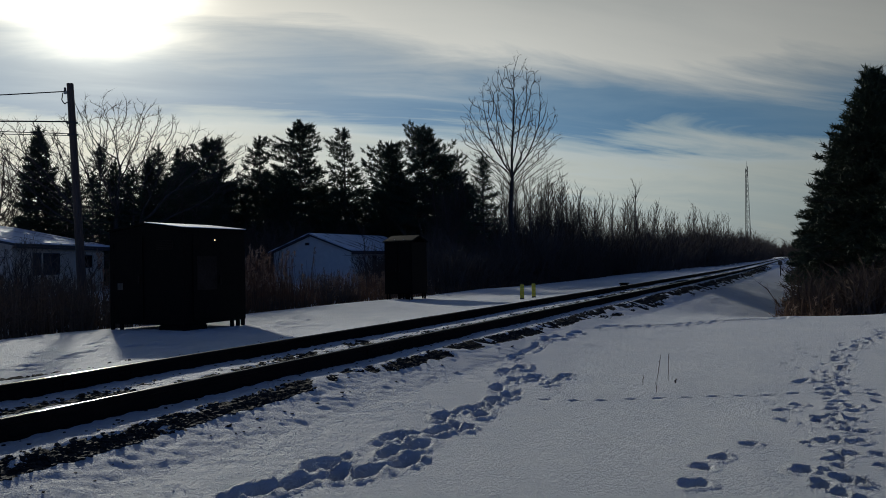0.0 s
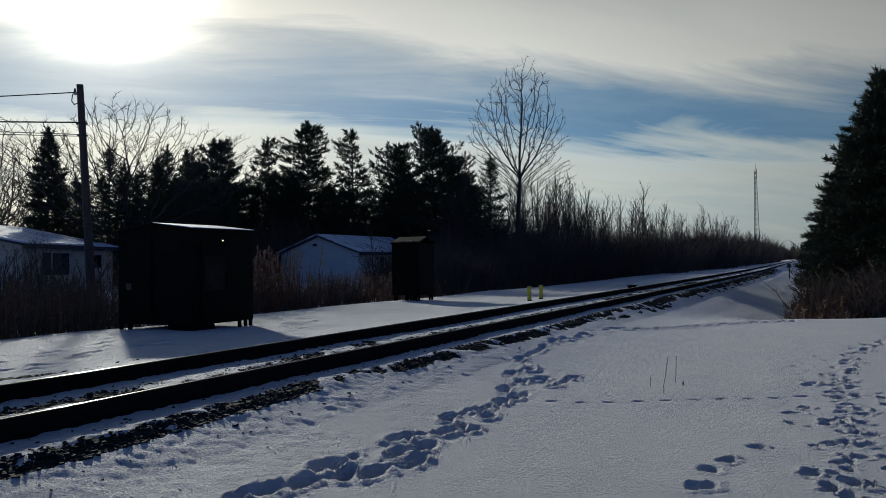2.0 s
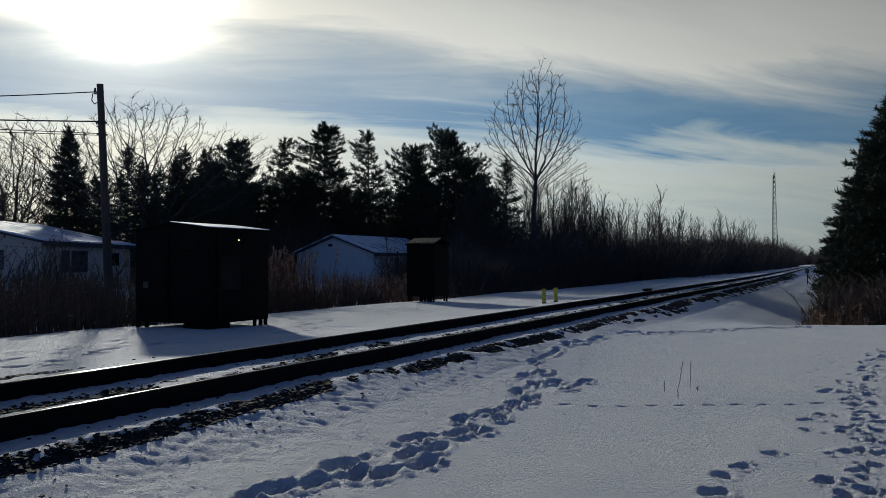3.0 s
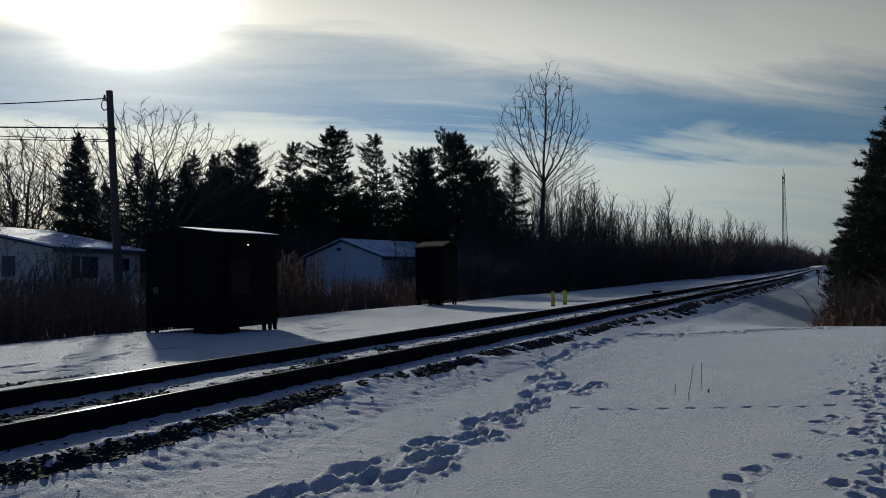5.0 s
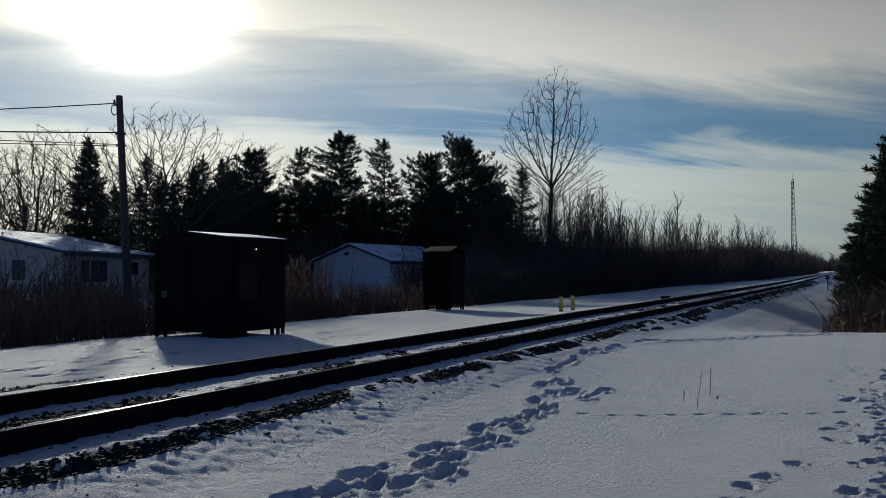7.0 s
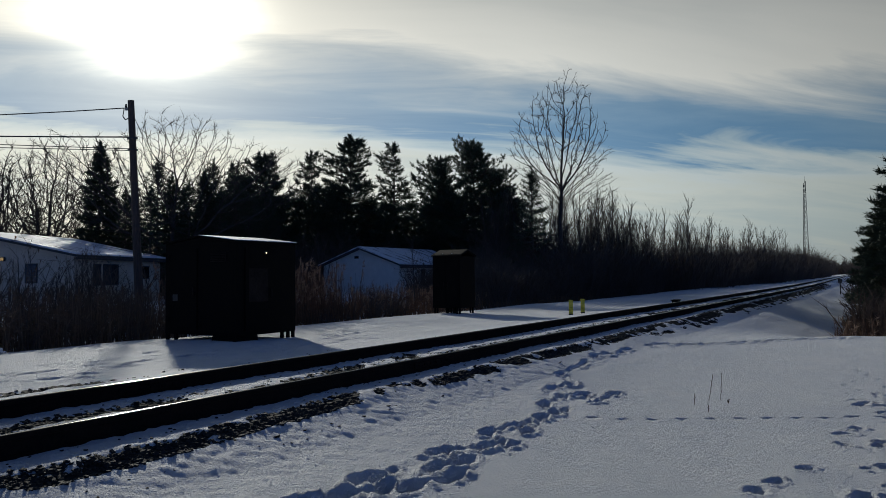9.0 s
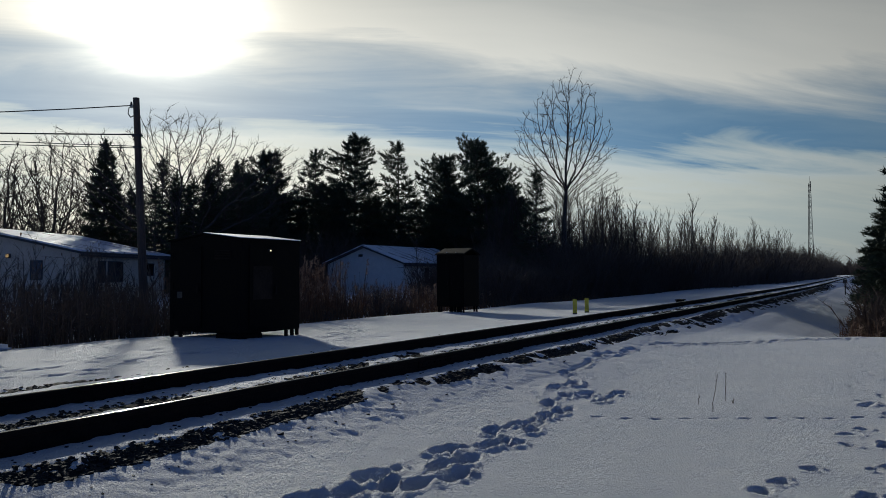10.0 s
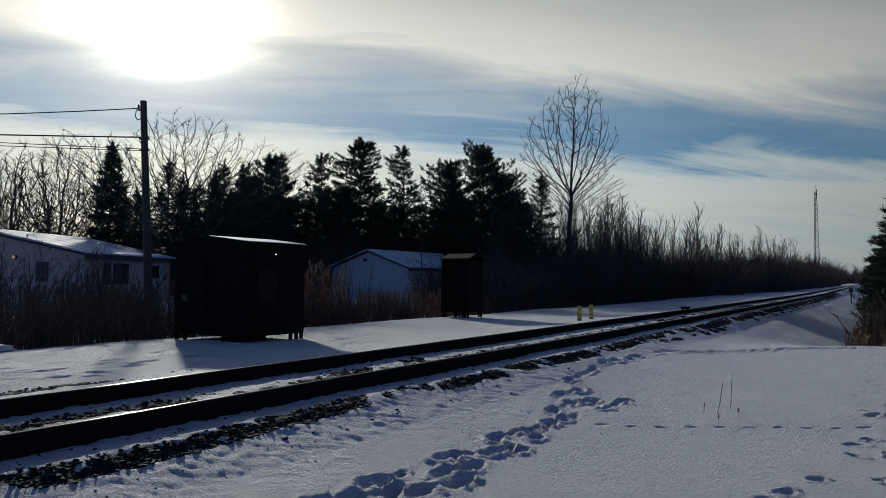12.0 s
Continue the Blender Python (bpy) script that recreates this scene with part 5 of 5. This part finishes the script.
thicket("ditch_brush", strip(90, -0.9, 2.5, 34, 80, 1.4, 3.0), "brown leafless brush below the spruces", "brush", girth=1.3)

# slender bare trees rising out of the brush
def sapling_mesh(seed, height, stems, fan):
    """A slender leafless tree: straight stems with ascending branches and fine twigs."""
    r = np.random.RandomState(seed)
    thick, fine = [], []
    for k in range(stems):
        a = r.uniform(0, 6.28)
        lean = unit(np.array([math.cos(a) * fan * r.uniform(0.3, 1), math.sin(a) * fan * r.uniform(0.3, 1), 1.0]))
        h = height * r.uniform(0.8, 1.0) if k else height
        foot = np.array([*r.normal(0, 0.12, 2), -0.1])
        knee = foot + lean * h * 0.5
        top = knee + unit(lean + [0, 0, 0.25]) * h * 0.5
        rad = 0.045 + 0.004 * h
        thick += [(foot, knee, rad, rad * 0.6), (knee, top, rad * 0.6, 0.012)]
        for _ in range(26):
            u = r.uniform(0.25, 0.97)
            p = along([foot, knee, top], np.array([u]))[0]
            b = r.uniform(0, 6.28)
            out = r.uniform(0.35, 0.75)
            d = unit(np.array([math.cos(b) * out, math.sin(b) * out, 1.0]))
            ln = h * (0.10 + 0.24 * (1 - u)) * r.uniform(0.7, 1.3)
            e = p + d * ln
            fine.append((p, e, 0.018))
            for _ in range(5):
                w = r.uniform(0.2, 0.95)
                td = unit(d + r.normal(0, 0.33, 3) + [0, 0, 0.15])
                fine.append((p + d * ln * w, p + d * ln * w + td * ln * r.uniform(0.25, 0.5), 0.010))
    v, f = spikes(*zip(*fine))
    return mesh_from("trunk", *tubes(*zip(*thick), 5), BARK, True), mesh_from("crown", v, f, TWIG)


sapling = [sapling_mesh(60, 8.0, 1, 0.1), sapling_mesh(61, 8.0, 2, 0.18), sapling_mesh(62, 8.0, 4, 0.3), sapling_mesh(63, 7.6, 3, 0.24)]
SAPLINGS = strip(30, -23.5, -17.5, 54, 72, 6.6, 8.7) + strip(20, -21, -15.5, 72, 98, 7.0, 8.8) + strip(14, -19, -13.5, 98, 150, 7.5, 9.6) + strip(8, -16, -11.5, 150, 230, 6.5, 9)
SAPLINGS += [(-17.6, 27.9, 3.4), (-18.9, 12.8, 2.7), (-20.5, 11.0, 2.9), (-21.5, 15.0, 2.6)] + strip(16, -26, -19, 47, 56, 6.0, 8.8)
for i, (x, y, h) in enumerate(SAPLINGS):
    ob = place_tree("slender_bare_tree", sapling[i % 4], pose(x, y, gz(x, y), 0, 0, i * 77), "slender leafless tree rising from the brush", "tree", "bare trees along the track")
    ob.scale = (h / 8, h / 8, h / 8)


def reeds(name, n, xa, xb, ya, yb, ha, hb, label, seed, plume=0.6, mat=REED, head=PLUME):
    r = np.random.RandomState(seed)
    x, y, h = r.uniform(xa, xb, n), r.uniform(ya, yb, n), r.uniform(ha, hb, n)
    z = ground_base(x, y) - 0.05
    base = np.stack([x, y, z], 1)
    lean = r.normal(0, 0.09, (n, 2)) * h[:, None]
    tip = base + np.stack([lean[:, 0], lean[:, 1], h], 1)
    stand = thing(name, pose(0, 0, 0), label, "reeds", kind="stuff")
    v, f = tubes(base, tip, np.full(n, 0.011), np.full(n, 0.005), 3)
    part_data("stems", v, f, mat, stand)
    m = n * 2
    k = r.randint(0, n, m)
    b = base[k] + (tip[k] - base[k]) * r.uniform(0.15, 0.8, (m, 1))
    t = b + np.stack([r.normal(0, 0.2, m), r.normal(0, 0.2, m), r.uniform(0.0, 0.4, m)], 1)
    v, f = blades(b, t, np.full(m, 0.014), r)
    part_data("leaves", v, f, mat, stand)
    has = np.where(r.rand(n) < plume)[0]
    k = np.repeat(has, 14)
    b = tip[k] - np.stack([np.zeros(len(k)), np.zeros(len(k)), r.uniform(0, 0.26, len(k))], 1)
    t = b + np.stack([r.normal(0.03, 0.05, len(k)), r.normal(0, 0.05, len(k)), r.uniform(0.02, 0.12, len(k))], 1)
    v, f = blades(b, t, np.full(len(k), 0.016), r)
    part_data("plumes", v, f, head, stand, "fluffy seed heads")
    return stand


reeds("reed_stand", 900, -21.5, -16.4, 17.0, 22.5, 0.9, 2.3, "dry tan reeds with fluffy seed heads behind the cabinets", 4)
reeds("reed_stand", 900, -22, -16.6, 21, 33, 0.5, 1.3, "dry tan reeds with fluffy seed heads behind the cabinets", 5, 0.4)
reeds("reed_stand", 1100, -20, -15.8, 4, 14, 0.6, 1.6, "dark dry weeds along the edge of the bank", 6, 0.25, DARK_WEED, DARK_WEED)
reeds("bank_grass", 260, -17.2, -15.2, 26, 45, 0.15, 0.55, "short dry grass along the edge of the snow", 9, 0.0)
reeds("ditch_grass", 260, -1.3, 0.6, 24, 33, 0.3, 0.9, "dry brown grass at the ditch", 10, 0.2)


# ---- dry weed stalks standing in the open snow ----
def weed(x, y, h, lean, seed):
    z = float(ground_height(np.array([x]), np.array([y]))[0])
    w = thing("weed_stalk", pose(x, y, z), "thin dry weed stalk standing in snow", "weed", "weed stalks in the snow")
    r = np.random.RandomState(seed)
    pts = [np.array([lean * h * (i / 8) + r.normal(0, 0.003), r.normal(0, 0.003), -0.02 + h * i / 8]) for i in range(9)]
    v, f = tubes(pts[:-1], pts[1:], [0.0032] * 8, [0.0022] * 8, 5)
    part_data("stem", v, f, TWIG, w)
    b = np.repeat(np.array(pts[3:]), 5, 0)
    t = b + r.normal(0, 0.007, b.shape) + [0, 0, 0.015]
    v, f = blades(b, t, np.full(len(b), 0.002), r)
    part_data("seed_heads", v, f, TWIG, w)


weed(-1.85, 9.52, 0.33, 0.16, 1)
weed(-1.72, 9.60, 0.34, 0.02, 2)
weed(-1.94, 9.15, 0.13, 0.05, 3)
weed(-1.70, 8.75, 0.12, -0.05, 4)
weed(-1.62, 9.45, 0.06, 0.3, 5)
weed(-1.60, 9.43, 0.05, -0.4, 6)


# ---- a few shrubs that keep their withered leaves, before the long house ----
def leafy_shrub(x, y, h, seed):
    r = np.random.RandomState(seed)
    t = thing("leafy_shrub", pose(x, y, gz(x, y)), "thin shrub with a few withered brown leaves", "shrub", "withered shrubs before the house")
    a, b, r0 = shrub_limbs(seed, stems=3, height=h, twigs=9)
    v, f = spikes(a, b, r0 * 0.8)
    part_data("branches", v, f, TWIG, t)
    k = r.randint(0, len(a), 46)
    p = a[k] + (b[k] - a[k]) * r.uniform(0.5, 1.0, (46, 1))
    v, f = blades(p, p + r.normal(0, 0.03, (46, 3)) - [0, 0, 0.13], np.full(46, 0.028), r)
    part_data("withered_leaves", v, f, REED, t, "curled brown leaves")


for i, (x, y, h) in enumerate(((-22.6, 10.2, 3.2), (-24.0, 12.6, 3.0), (-23.2, 14.4, 3.1), (-21.5, 9.0, 2.7))):
    leafy_shrub(x, y, h, 300 + i)
